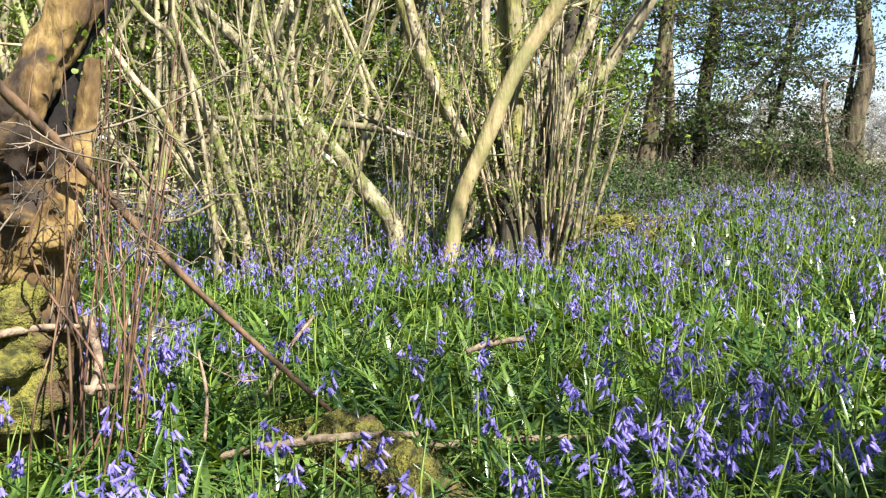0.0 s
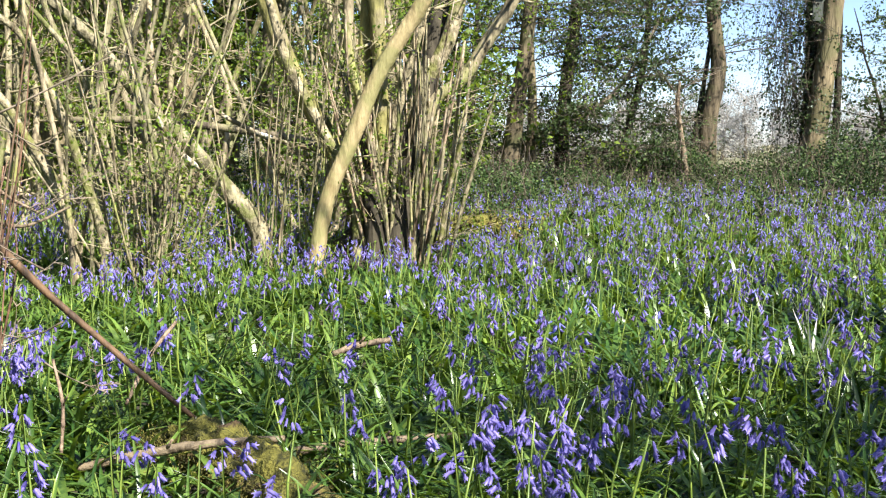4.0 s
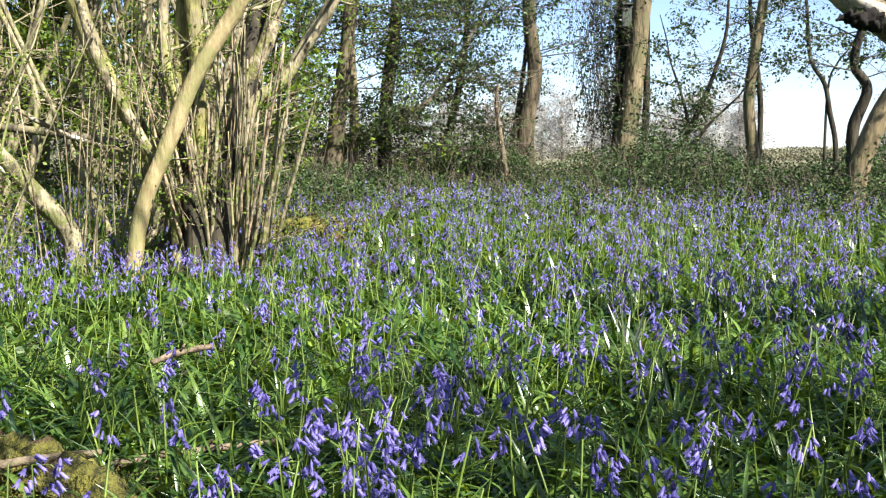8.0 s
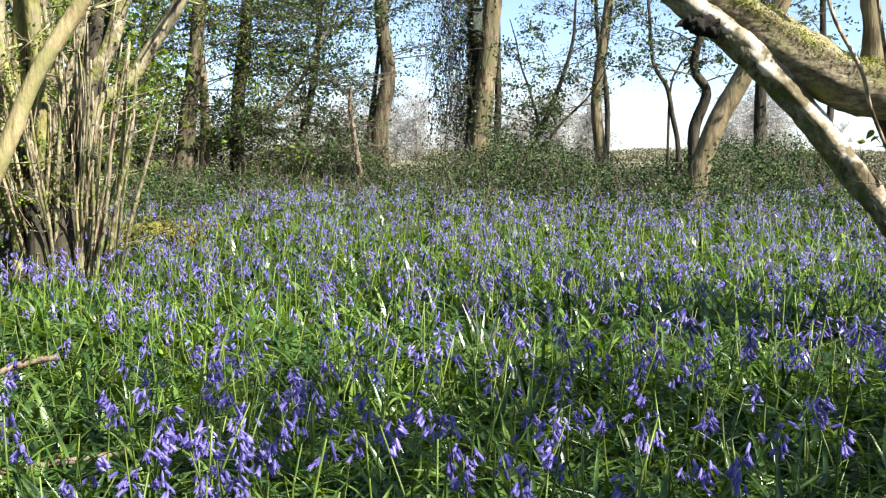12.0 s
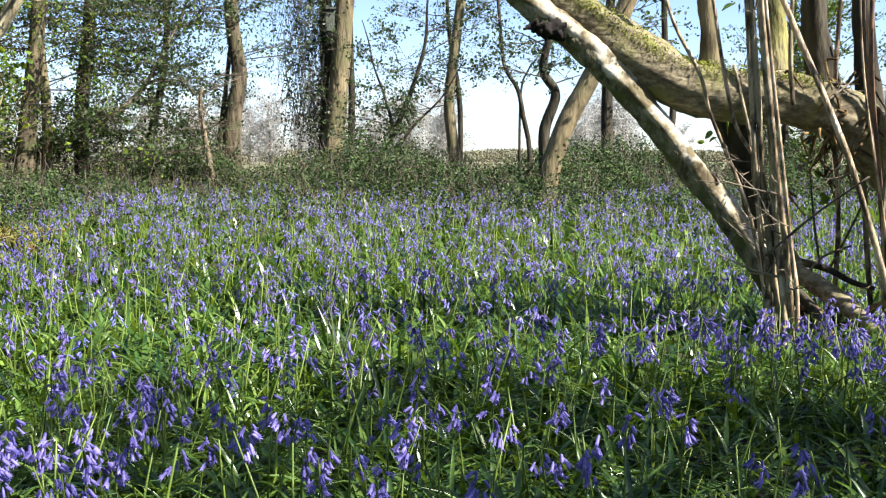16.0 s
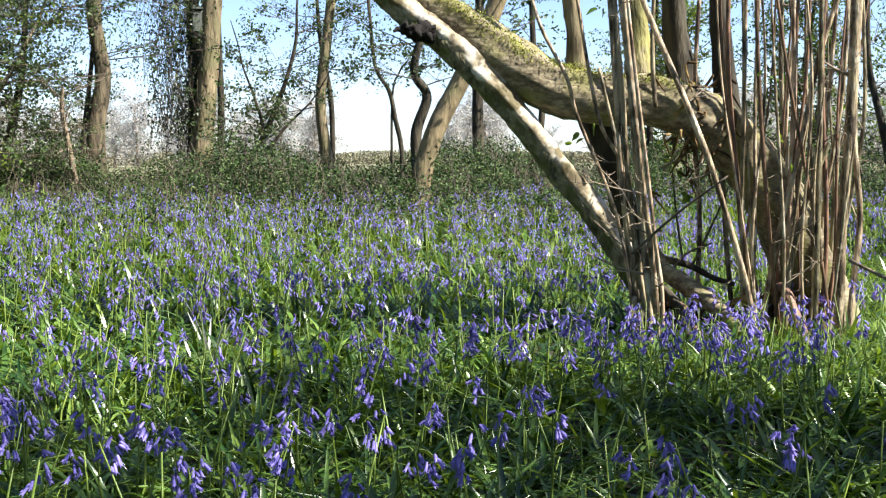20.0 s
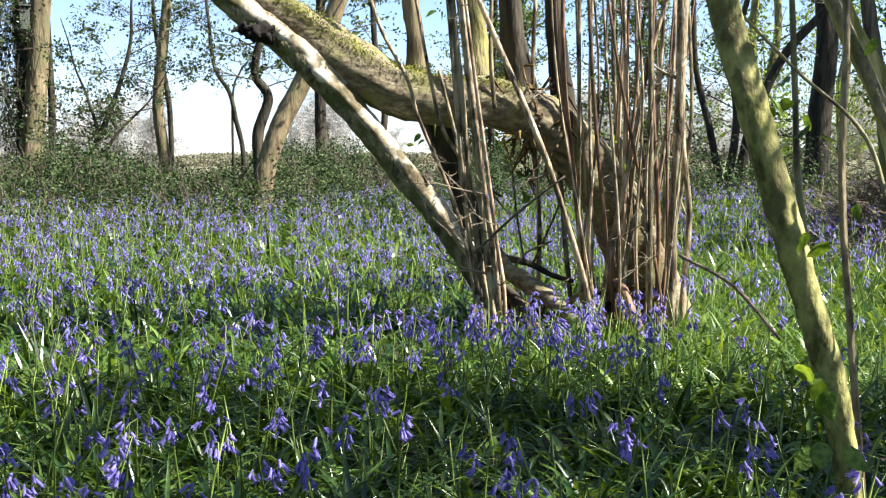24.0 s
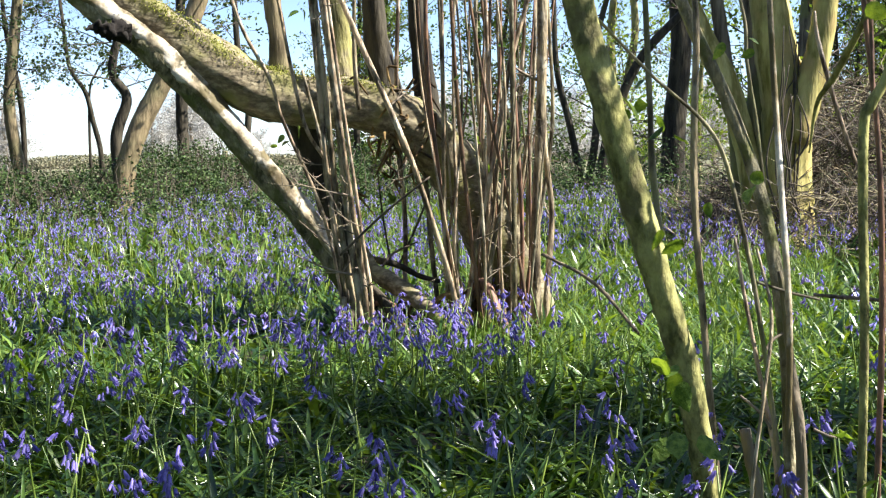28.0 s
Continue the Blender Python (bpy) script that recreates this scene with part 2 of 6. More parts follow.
def tube(geo, pts, radii, sides=8, steps=5, rough=0.0, rng=None, wave=9.0, lump=0.0, gnarl=0.0, grain=9.0):
    """A round limb through pts; radii at those points; rough: uneven girth; lump: ridges along it."""
    pts = np.asarray(pts, float)
    c = spline(pts, steps) if steps > 1 else pts
    r = np.interp(np.linspace(0, 1, len(c)), np.linspace(0, 1, len(radii)), radii)
    t = np.gradient(c, axis=0)
    t /= np.maximum(np.linalg.norm(t, axis=1, keepdims=True), 1e-9)
    ref = np.array([1.0, 0.3, 0.1]) if abs(t[0, 2]) > 0.8 else np.array([0.1, 0.2, 1.0])
    u = np.cross(t, ref)
    u /= np.maximum(np.linalg.norm(u, axis=1, keepdims=True), 1e-9)
    w = np.cross(t, u)
    a = np.linspace(0, 2 * np.pi, sides, endpoint=False)
    g = r[:, None] * np.ones(sides)
    if rough or lump:
        rng = rng or np.random.default_rng(len(c))
        s = np.linspace(0, 1, len(c))[:, None]
        for k in range(5):
            g = g * (1 + rough * (0.6 / (1 + 0.4 * k)) * np.sin(a * rng.integers(0, 4) + s * wave * (1 + k) * rng.uniform(0.5, 1.5) + rng.uniform(0, 6)))
        if lump:
            for k in range(4):
                g = g * (1 + lump * 0.5 * np.sin(a * rng.integers(3, 8) + s * rng.uniform(-4, 4) + rng.uniform(0, 6)))
    v = c[:, None] + g[..., None] * (np.cos(a)[None, :, None] * u[:, None] + np.sin(a)[None, :, None] * w[:, None])
    if gnarl:  # knots and hollows
        out = v - c[:, None]
        for i_ in range(v.shape[0]):
            for j_ in range(sides):
                q_ = Vector(v[i_, j_]) * grain
                d_ = noise.noise(q_) + 0.5 * noise.noise(q_ * 2.3) + 0.28 * noise.noise(q_ * 5.1)
                v[i_, j_] += out[i_, j_] * gnarl * d_
    n = len(c)
    i, j = np.meshgrid(np.arange(n - 1), np.arange(sides), indexing="ij")
    k = (j + 1) % sides
    q = np.stack([i * sides + j, i * sides + k, (i + 1) * sides + k, (i + 1) * sides + j], -1).reshape(-1, 4)
    v = np.concatenate([v.reshape(-1, 3), c[:1] - t[:1] * r[0] * 0.15, c[-1:] + t[-1:] * r[-1] * 0.25])
    jj, kk = np.arange(sides), (np.arange(sides) + 1) % sides
    lo = np.stack([kk, jj, np.full(sides, n * sides)], 1)
    hi = np.stack([(n - 1) * sides + jj, (n - 1) * sides + kk, np.full(sides, n * sides + 1)], 1)
    geo.add(v, q, lo, hi)
    return c, r


def turn_to(d):
    """Rows of unit vectors d (n, 3): two unit vectors across each."""
    ref = np.where(np.abs(d[:, 2:]) > 0.9, [[1.0, 0, 0]], [[0, 0, 1.0]])
    u = np.cross(d, ref)
    u /= np.maximum(np.linalg.norm(u, axis=1, keepdims=True), 1e-9)
    return u, np.cross(d, u)


def unit(v):
    return v / np.maximum(np.linalg.norm(v, axis=-1, keepdims=True), 1e-9)


def leaves(geo, at_, way, size, rng, fold=0.25, wide=0.55, fine=False):
    """Leaves at points at_, pointing along way: a folded blade of two halves (fine: with a curved outline)."""
    n = len(at_)
    if not n:
        return
    way = unit(way)
    u, w = turn_to(way)
    spin = rng.uniform(0, 2 * np.pi, n)[:, None]
    u, w = u * np.cos(spin) + w * np.sin(spin), -u * np.sin(spin) + w * np.cos(spin)
    s = np.broadcast_to(np.asarray(size, float).reshape(-1, 1), (n, 1)) * rng.uniform(0.7, 1.25, (n, 1))
    if fine:
        prof = ((0, 0), (0.06, 0.62), (0.18, 0.8), (0.22, 0.92), (0.38, 0.94), (0.42, 1.04), (0.58, 0.86), (0.62, 0.92), (0.78, 0.5), (0.81, 0.52), (1, 0))
        rows = [[at_ + way * s * y, at_ + way * s * y + (u * wide * 0.5 * x + w * fold * x * 0.4) * s, at_ + way * s * y + (-u * wide * 0.5 * x + w * fold * x * 0.4) * s] for y, x in prof]
        for k in range(len(prof)):
            droop = -np.array([[0, 0, 1.0]]) * s * 0.25 * prof[k][0] ** 2
            rows[k] = [p + droop for p in rows[k]]
        v = np.stack([p for r_ in rows for p in r_], 1).reshape(-1, 3)
        base = np.arange(n)[:, None] * 3 * len(prof)
        f = [base + np.array([[3 * k + 1, 3 * k + 4, 3 * k + 3, 3 * k]]) for k in range(len(prof) - 1)] + [base + np.array([[3 * k, 3 * k + 3, 3 * k + 5, 3 * k + 2]]) for k in range(len(prof) - 1)]
        geo.add(v, np.concatenate(f))
        return
    a, b = at_, at_ + way * s
    m = at_ + way * s * 0.45
    v = np.stack([a, m + (u * wide * 0.5 + w * fold * 0.5) * s, b, m + (-u * wide * 0.5 + w * fold * 0.5) * s], 1).reshape(-1, 3)
    base = np.arange(n)[:, None] * 4
    geo.add(v, base + np.array([[0, 1, 2]]), base + np.array([[0, 2, 3]]))


def twigs(geo, a, b, r, rng, sag=0.0, sides=3):
    """Many thin three-sided twigs from points a to points b, each with a bend."""
    n = len(a)
    if not n:
        return
    d = b - a
    u, w = turn_to(unit(d))
    ln = np.linalg.norm(d, axis=1, keepdims=True)
    m = a + d * 0.5 + (u * rng.normal(0, 0.08, (n, 1)) + w * rng.normal(0, 0.08, (n, 1))) * ln - np.array([[0, 0, 1]]) * sag * ln
    r = np.broadcast_to(np.asarray(r, float).reshape(-1, 1), (n, 1))
    rings = []
    for c, k in ((a, 1.0), (m, 0.75), (b, 0.35)):
        for j in range(3):
            t = 2 * np.pi * j / 3
            rings.append(c + (u * math.cos(t) + w * math.sin(t)) * r * k)
    v = np.stack(rings, 1).reshape(-1, 3)
    base = np.arange(n)[:, None] * 9
    f = []
    for k in range(2):
        for j in range(3):
            j2 = (j + 1) % 3
            f.append(base + np.array([[k * 3 + j, k * 3 + j2, k * 3 + 3 + j2, k * 3 + 3 + j]]))
    geo.add(v, np.concatenate(f))


def rand_dirs(n, rng, up=0.0):
    d = rng.normal(size=(n, 3))
    d[:, 2] += up
    return unit(d)


def spray(lim, twg, lef, start, way, length, radius, rng, depth=2, kids=6, leafy=6, leaf=0.05, lift=0.25, spread=0.8, clump=0.2, flat=1.0):
    """A branch with side branches, twigs and leaves. Limbs go to lim, twigs to twg, leaves to lef (any may be None)."""
    start, way = np.asarray(start, float), unit(np.asarray(way, float))
    bend = rng.normal(0, 0.18, 3)
    p1 = start + way * length * 0.4 + bend * length * 0.3
    p2 = start + way * length + np.array([0, 0, lift * length * 0.4]) + bend * length * 0.5
    c, _ = tube(lim, [start, p1, p2], [radius, radius * 0.7, radius * 0.25], 5 if radius > 0.012 else 4, 4)
    if depth > 0:
        for k in range(kids):
            i = rng.integers(2, len(c) - 1)
            d = unit(unit(c[min(i + 1, len(c) - 1)] - c[i]) + rng.normal(0, spread, 3) * [1, 1, flat] + np.array([0, 0, lift]))
            spray(lim, twg, lef, c[i], d, length * rng.uniform(0.35, 0.6), radius * 0.45, rng, depth - 1, max(3, kids - 1), leafy, leaf, lift, spread, clump, flat)
        return
    n = leafy
    i = rng.integers(1, len(c), n)
    a = c[i]
    b = a + unit(way + rng.normal(0, 0.8, (n, 3)) * [1, 1, flat]) * length * rng.uniform(0.15, 0.45, (n, 1))
    if twg is not None:
        twigs(twg, a, b, max(radius * 0.3, 0.0022), rng)
    if lef is not None:
        m = 5
        at_ = np.repeat(b, m, 0) + rng.normal(0, clump * leaf * 3, (n * m, 3))
        leaves(lef, at_, rand_dirs(n * m, rng, 0.15), leaf, rng, wide=0.7)


def smooth_step(x, a, b):
    t = np.clip((x - a) / (b - a), 0, 1)
    return t * t * (3 - 2 * t)


def ground_z(x, y):
    """Height of the ground: nearly level by the lens, a low rise under the far trees, the field beyond a little lower."""
    r = np.hypot(x, y)
    z = 0.30 * smooth_step(r, 6.5, 12.5) - 0.38 * smooth_step(r, 19, 34)
    near = 1 - smooth_step(r, 22, 40)
    z = z + near * (0.025 * np.sin(x * 1.3 + 0.7) * np.cos(y * 1.1) + 0.012 * np.sin(x * 3.1 + y * 2.3))
    return z


def polar(turn, d, z=0.0):
    """A point at that turn to the right (degrees) and distance, z above the ground there."""
    x, y = d * math.sin(radians(turn)), d * math.cos(radians(turn))
    return np.array([x, y, float(ground_z(x, y)) + z])


def grounded(p, deep=0.05):
    """p's foot on the ground, a little sunk."""
    return np.array([p[0], p[1], float(ground_z(p[0], p[1])) - deep])


# ---- ground ----
def make_ground():
    g = Geo()
    ring = np.concatenate([np.linspace(0.3, 14, 70), np.linspace(14.5, 45, 45), np.geomspace(48, 4200, 26)])
    turn = np.radians(np.linspace(0, 360, 180, endpoint=False))
    rr, aa = np.meshgrid(ring, turn, indexing="ij")
    x, y = rr * np.sin(aa), rr * np.cos(aa)
    z = ground_z(x, y) + (1 - smooth_step(rr, 9, 14)) * 0.018 * np.sin(x * 9 + 2 * np.sin(y * 5)) * np.cos(y * 8)
    v = np.stack([x, y, z], -1).reshape(-1, 3)
    i, j = np.meshgrid(np.arange(len(ring) - 1), np.arange(180), indexing="ij")
    k = (j + 1) % 180
    q = np.stack([i * 180 + j, (i + 1) * 180 + j, (i + 1) * 180 + k, i * 180 + k], -1).reshape(-1, 4)
    mid = np.stack([np.arange(180), (np.arange(180) + 1) % 180, np.full(180, len(v))], 1)
    g.add(np.concatenate([v, [[0, 0, float(ground_z(0, 0))]]]), q, mid)
    # woodland soil and litter, giving way to the grass of the field outside the trees
    m = bpy.data.materials.new("woodland floor and field")
    m.use_nodes = True
    n, l = m.node_tree.nodes, m.node_tree.links
    geo = n.new("ShaderNodeNewGeometry")
    ln = n.new("ShaderNodeVectorMath")
    ln.operation = "LENGTH"
    l.new(geo.outputs["Position"], ln.inputs[0])
    edge = n.new("ShaderNodeMapRange")
    edge.inputs["From Min"].default_value, edge.inputs["From Max"].default_value = 21, 27
    l.new(ln.outputs["Value"], edge.inputs["Value"])

    def coloured(scale, stops):
        t = n.new("ShaderNodeTexNoise")
        t.inputs["Scale"].default_value, t.inputs["Detail"].default_value, t.inputs["Roughness"].default_value = scale, 9, 0.7
        l.new(geo.outputs["Position"], t.inputs["Vector"])
        r = n.new("ShaderNodeValToRGB")
        for i_, (p, c) in enumerate(stops):
            e = r.color_ramp.elements[i_] if i_ < 2 else r.color_ramp.elements.new(p)
            e.position, e.color = p, (*c, 1)
        l.new(t.outputs["Fac"], r.inputs["Fac"])
        return t, r
    t1, soil = coloured(7, [(0.32, (0.016, 0.012, 0.008)), (0.5, (0.035, 0.028, 0.015)), (0.68, (0.07, 0.065, 0.025))])
    _, field = coloured(0.35, [(0.32, (0.085, 0.10, 0.04)), (0.66, (0.17, 0.155, 0.08))])
    mix = n.new("ShaderNodeMix")
    mix.data_type = "RGBA"
    l.new(edge.outputs[0], mix.inputs["Factor"])
    l.new(soil.outputs[0], mix.inputs["A"])
    l.new(field.outputs[0], mix.inputs["B"])
    l.new(mix.outputs["Result"], n["Principled BSDF"].inputs["Base Color"])
    n["Principled BSDF"].inputs["Roughness"].default_value = 0.95
    b = n.new("ShaderNodeBump")
    b.inputs["Strength"].default_value, b.inputs["Distance"].default_value = 0.8, 0.02
    l.new(t1.outputs["Fac"], b.inputs["Height"])
    l.new(b.outputs[0], n["Principled BSDF"].inputs["Normal"])
    whole("ground", g, m, "dark woodland soil and leaf litter with a pale field beyond", "ground", kind="structure")


make_ground()


# ---- trees ----
def footed(pts, radii, flare=1.35):
    """A limb's points with its foot set in the ground."""
    p = [np.asarray(q, float) for q in pts]
    f = grounded(p[0])
    f[:2] += (p[0] - p[1])[:2] * 0.1
    if p[0][2] - f[2] < 0.12:
        return [f] + p[1:], list(radii)
    return [f] + p, [radii[0] * flare] + list(radii)


def pole(owner, name, pts, radii, mat, sides=9, steps=5, rough=0.06, rng=None, foot=True, lump=0.0, label="", gnarl=0.08):
    if foot:
        pts, radii = footed(pts, radii)
    g = Geo()
    c, r = tube(g, pts, radii, sides, steps, rough, rng, lump=lump, gnarl=gnarl, grain=10)
    part(name, g, mat, owner, label)
    return c, r


def crown_on(owner, curves, rng, count, length, twig_mat, leaf_mat, leaf=0.05, leafy=5, depth=1, kids=5, lift=0.2, low=0.35, spread=0.8, clump=0.25, single=True, cap=0.017, flat=1.0):
    """Side branches, twigs and leaves along the upper part of the curves given. single: each branch a part of its own."""
    lim, twg, lef = Geo(), Geo(), Geo()
    for _ in range(count):
        c, r = curves[rng.integers(len(curves))]
        i = rng.integers(int(len(c) * low), len(c))
        a = rng.uniform(0, 2 * np.pi)
        d = np.array([math.cos(a), math.sin(a), rng.uniform(-0.1, 0.7) * flat])
        spray(lim, twg, lef if leafy else None, c[i], d, length * rng.uniform(0.5, 1.2), min(r[i] * 0.45, cap), rng, depth, kids, max(leafy, 3), leaf, lift * flat, spread, clump, flat)
        if single:
            part("branch", lim, twig_mat, owner)
            lim = Geo()
    if not single:
        part("branchwork", lim, twig_mat, owner, kind="stuff")
    part("twig_spray", twg, twig_mat, owner, kind="stuff")
    if lef.n:
        part("foliage", lef, leaf_mat, owner, kind="stuff")


def rising(pts, extra):
    """pts carried on upwards by extra metres along their last way."""
    p = [np.asarray(q, float) for q in pts]
    d = unit(p[-1] - p[-2])
    d = unit(d + np.array([0, 0, 0.4]))
    return p + [p[-1] + d * extra * 0.5 + np.array([0.08, 0.0, 0]) * extra * 0.3, p[-1] + d * extra]


def hazel_leaves(owner, at_, size, rng, label="fresh green hazel leaves"):
    g = Geo()
    at_ = np.asarray(at_, float)
    d = rand_dirs(len(at_), rng) * [1, 1, 0.4] + [0, 0, -0.35]
    leaves(g, at_, d, size, rng, fine=True, wide=0.74, fold=0.3)
    part("leaves", g, LEAF_HAZEL, owner, label, kind="stuff")


def rods(owner, rng, count, foot_a, foot_b, deep, height, lean, r, mat, name="rod", out=None, fan=0.9):
    """Straight coppice rods: feet along the line from foot_a to foot_b, within deep of it; lean: spread of their tops."""
    a, b = np.asarray(foot_a, float), np.asarray(foot_b, float)
    mid = (a + b) / 2
    for _ in range(count):
        f = a + (b - a) * rng.uniform(0, 1) + np.array([rng.normal(0, deep), rng.normal(0, deep), 0])
        f = grounded(f)
        h = height * rng.uniform(0.65, 1.15)
        way = (f - mid) * [1, 1, 0] * fan + np.array([rng.normal(0, lean), rng.normal(0, lean), 0])
        top = f + way * h * 0.35 + [0, 0, h]
        m1 = f + (top - f) * 0.35 + np.array([rng.normal(0, 0.03), rng.normal(0, 0.03), 0]) * h * 0.3
        m2 = f + (top - f) * 0.7 + np.array([rng.normal(0, 0.03), rng.normal(0, 0.03), 0]) * h * 0.35
        rr = r * rng.uniform(0.6, 1.35)
        g = Geo()
        c, _ = tube(g, [f, m1, m2, top], [rr, rr * 0.9, rr * 0.72, rr * 0.35], 6, 5, 0.05, rng)
        part(name, g, mat, owner)
        if out is not None:
            out.append((c, np.full(len(c), rr)))


# the old hollow tree beside the path of the pan's start
def old_tree():
    rng = np.random.default_rng(3)
    t = thing("old_tree", grounded((-1.169, 3.039, 0.191)), "old hollow tree with bare ochre wood, burrs and thin red-brown shoots", "tree")
    p, r = footed([(-1.285, 3.045, 0.027), (-1.243, 3.063, 0.407), (-1.236, 3.120, 0.653), (-1.226, 3.178, 0.850), (-1.190, 3.192, 0.986), (-1.161, 3.234, 1.100), (-1.093, 3.301, 1.268), (-1.074, 3.391, 1.444), (-0.993, 3.520, 2.039)], [0.22, 0.19, 0.14, 0.09, 0.068, 0.058, 0.076, 0.085, 0.08])
    g = Geo()
    tube(g, p, r, 48, 18, 0.07, rng, wave=12, lump=0.06, gnarl=0.34, grain=9)
    trunk = part("trunk", g, OLD_WOOD, t)
    g = Geo()
    tube(g, [(-1.113, 2.975, 0.206), (-1.053, 2.976, 0.545), (-1.019, 3.009, 0.749), (-0.998, 3.100, 0.893), (-0.983, 3.126, 1.002), (-0.976, 3.160, 1.116)], [0.13, 0.075, 0.054, 0.04, 0.036, 0.024], 30, 16, 0.1, rng, lump=0.06, gnarl=0.3, grain=11)
    part("broken_limb", g, OLD_WOOD, t, "snapped ochre limb with splintered top")
    # black tube set in the gap, standing in for its shade
    g = Geo()
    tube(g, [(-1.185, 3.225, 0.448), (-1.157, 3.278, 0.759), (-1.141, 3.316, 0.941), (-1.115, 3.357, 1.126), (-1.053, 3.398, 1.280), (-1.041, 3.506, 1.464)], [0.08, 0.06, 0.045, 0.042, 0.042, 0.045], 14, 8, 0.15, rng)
    part("hollow", g, DEEP_SHADE, t, "gap between the limbs, its deep shade a black filling")
    g = Geo()
    tube(g, [(-1.123, 2.842, 0.148), (-1.111, 2.868, 0.321), (-1.109, 2.901, 0.464), (-1.128, 2.948, 0.563)], [0.1, 0.12, 0.1, 0.03], 34, 12, 0.1, rng, gnarl=0.5, grain=15)
    part("moss", g, MOSS, trunk, "yellow-green moss on the trunk's foot")
    for c, rad in (((-1.153, 2.991, 0.838), 0.085), ((-1.093, 2.939, 0.624), 0.12)):
        g = Geo()
        c = np.array(c)
        tube(g, [c - [0.02, 0, rad * 1.6], c - [0.02, 0.0, rad * 0.5], c + [0.02, 0, rad * 0.6], c + [0.04, 0.02, rad * 1.5]], [rad * 0.4, rad * 0.9, rad * 0.85, rad * 0.3], 30, 10, 0.1, rng, gnarl=0.55, grain=14)
        part("burr", g, OLD_WOOD, trunk)
    for k in range(34):
        x = rng.uniform(-0.28, 0.22) if k < 18 else rng.uniform(0.02, 0.22)
        base = np.array((-1.017, 2.882, 0.304)) + np.array([x, rng.uniform(-0.15, 0.25), 0])
        base = grounded(base)
        h = rng.uniform(0.75, 1.45)
        lean = np.array([rng.normal(0.06, 0.07), rng.normal(0, 0.06), 1.0])
        kink = rng.normal(0, 0.035, 3)
        g = Geo()
        rr = rng.uniform(0.0022, 0.0052)
        c, _ = tube(g, [base, base + lean * h * 0.35 + kink, base + lean * h * 0.7 - kink, base + lean * h], [rr, rr * 0.9, rr * 0.7, rr * 0.3], 5, 5)
        if k % 3 == 0:
            spray(g, None, None, c[10], [rng.normal(0, 0.5), rng.normal(0, 0.5), 0.6], 0.35, rr * 0.6, rng, 0, 2)
        part("shoot", g, ROD_RED, t)
    g, lf = Geo(), Geo()
    for _ in range(20):
        b = np.array((-1.011, 2.884, 0.630)) + rng.normal(0, 1, 3) * [0.22, 0.15, 0.2]
        spray(g, g, None, b, rng.normal(0, 1, 3) + [0.3, 0, 0.3], rng.uniform(0.15, 0.4), 0.003, rng, 1, 3)
    part("twig_spray", g, TWIG, t, kind="stuff")
    leaves(lf, np.array((-0.995, 3.206, 1.148)) + rng.normal(0, 1, (40, 3)) * [0.06, 0.1, 0.09], rand_dirs(40, rng), 0.02, rng, fine=True, wide=0.8)
    part("leaves", lf, LEAF_YOUNG, t, kind="stuff")
    for pts, rr in (([(-1.140, 2.726, 0.405), (-1.036, 2.822, 0.416), (-0.949, 2.906, 0.409)], 0.011), ([(-0.913, 2.865, 0.443), (-0.873, 2.825, 0.333), (-0.879, 2.771, 0.257)], 0.014),
                    ([(-0.920, 2.915, 0.554), (-0.920, 3.020, 0.711), (-0.798, 3.262, 0.662), (-0.712, 3.487, 0.704)], 0.006), ([(-0.993, 3.520, 0.840), (-0.932, 3.589, 0.741), (-0.841, 3.663, 0.674)], 0.006)):
        g = Geo()
        tube(g, pts, [rr, rr, rr * 0.6], 7, 6, 0.1, rng)
        part("dead_branch", g, STICK, t)
    b = thing("leaning_branch", grounded((-0.326, 3.193, 0.107)), "brown dead branch leaning from the old tree onto a log", "branch")
    g = Geo()
    c, _ = tube(g, [(-1.160, 2.663, 1.127), (-1.079, 2.752, 1.021), (-0.929, 2.912, 0.820), (-0.692, 3.082, 0.498), (-0.319, 3.214, 0.114)], [0.0155, 0.0145, 0.013, 0.0105, 0.0075], 12, 12, 0.06, rng, gnarl=0.15, grain=30)
    part("bark", g, ROD_RED, b)
    g = Geo()
    spray(g, g, None, c[20], [0.6, 0.2, 0.3], 0.5, 0.005, rng, 1, 3, 4)
    part("twig_spray", g, TWIG, b, kind="stuff")


old_tree()


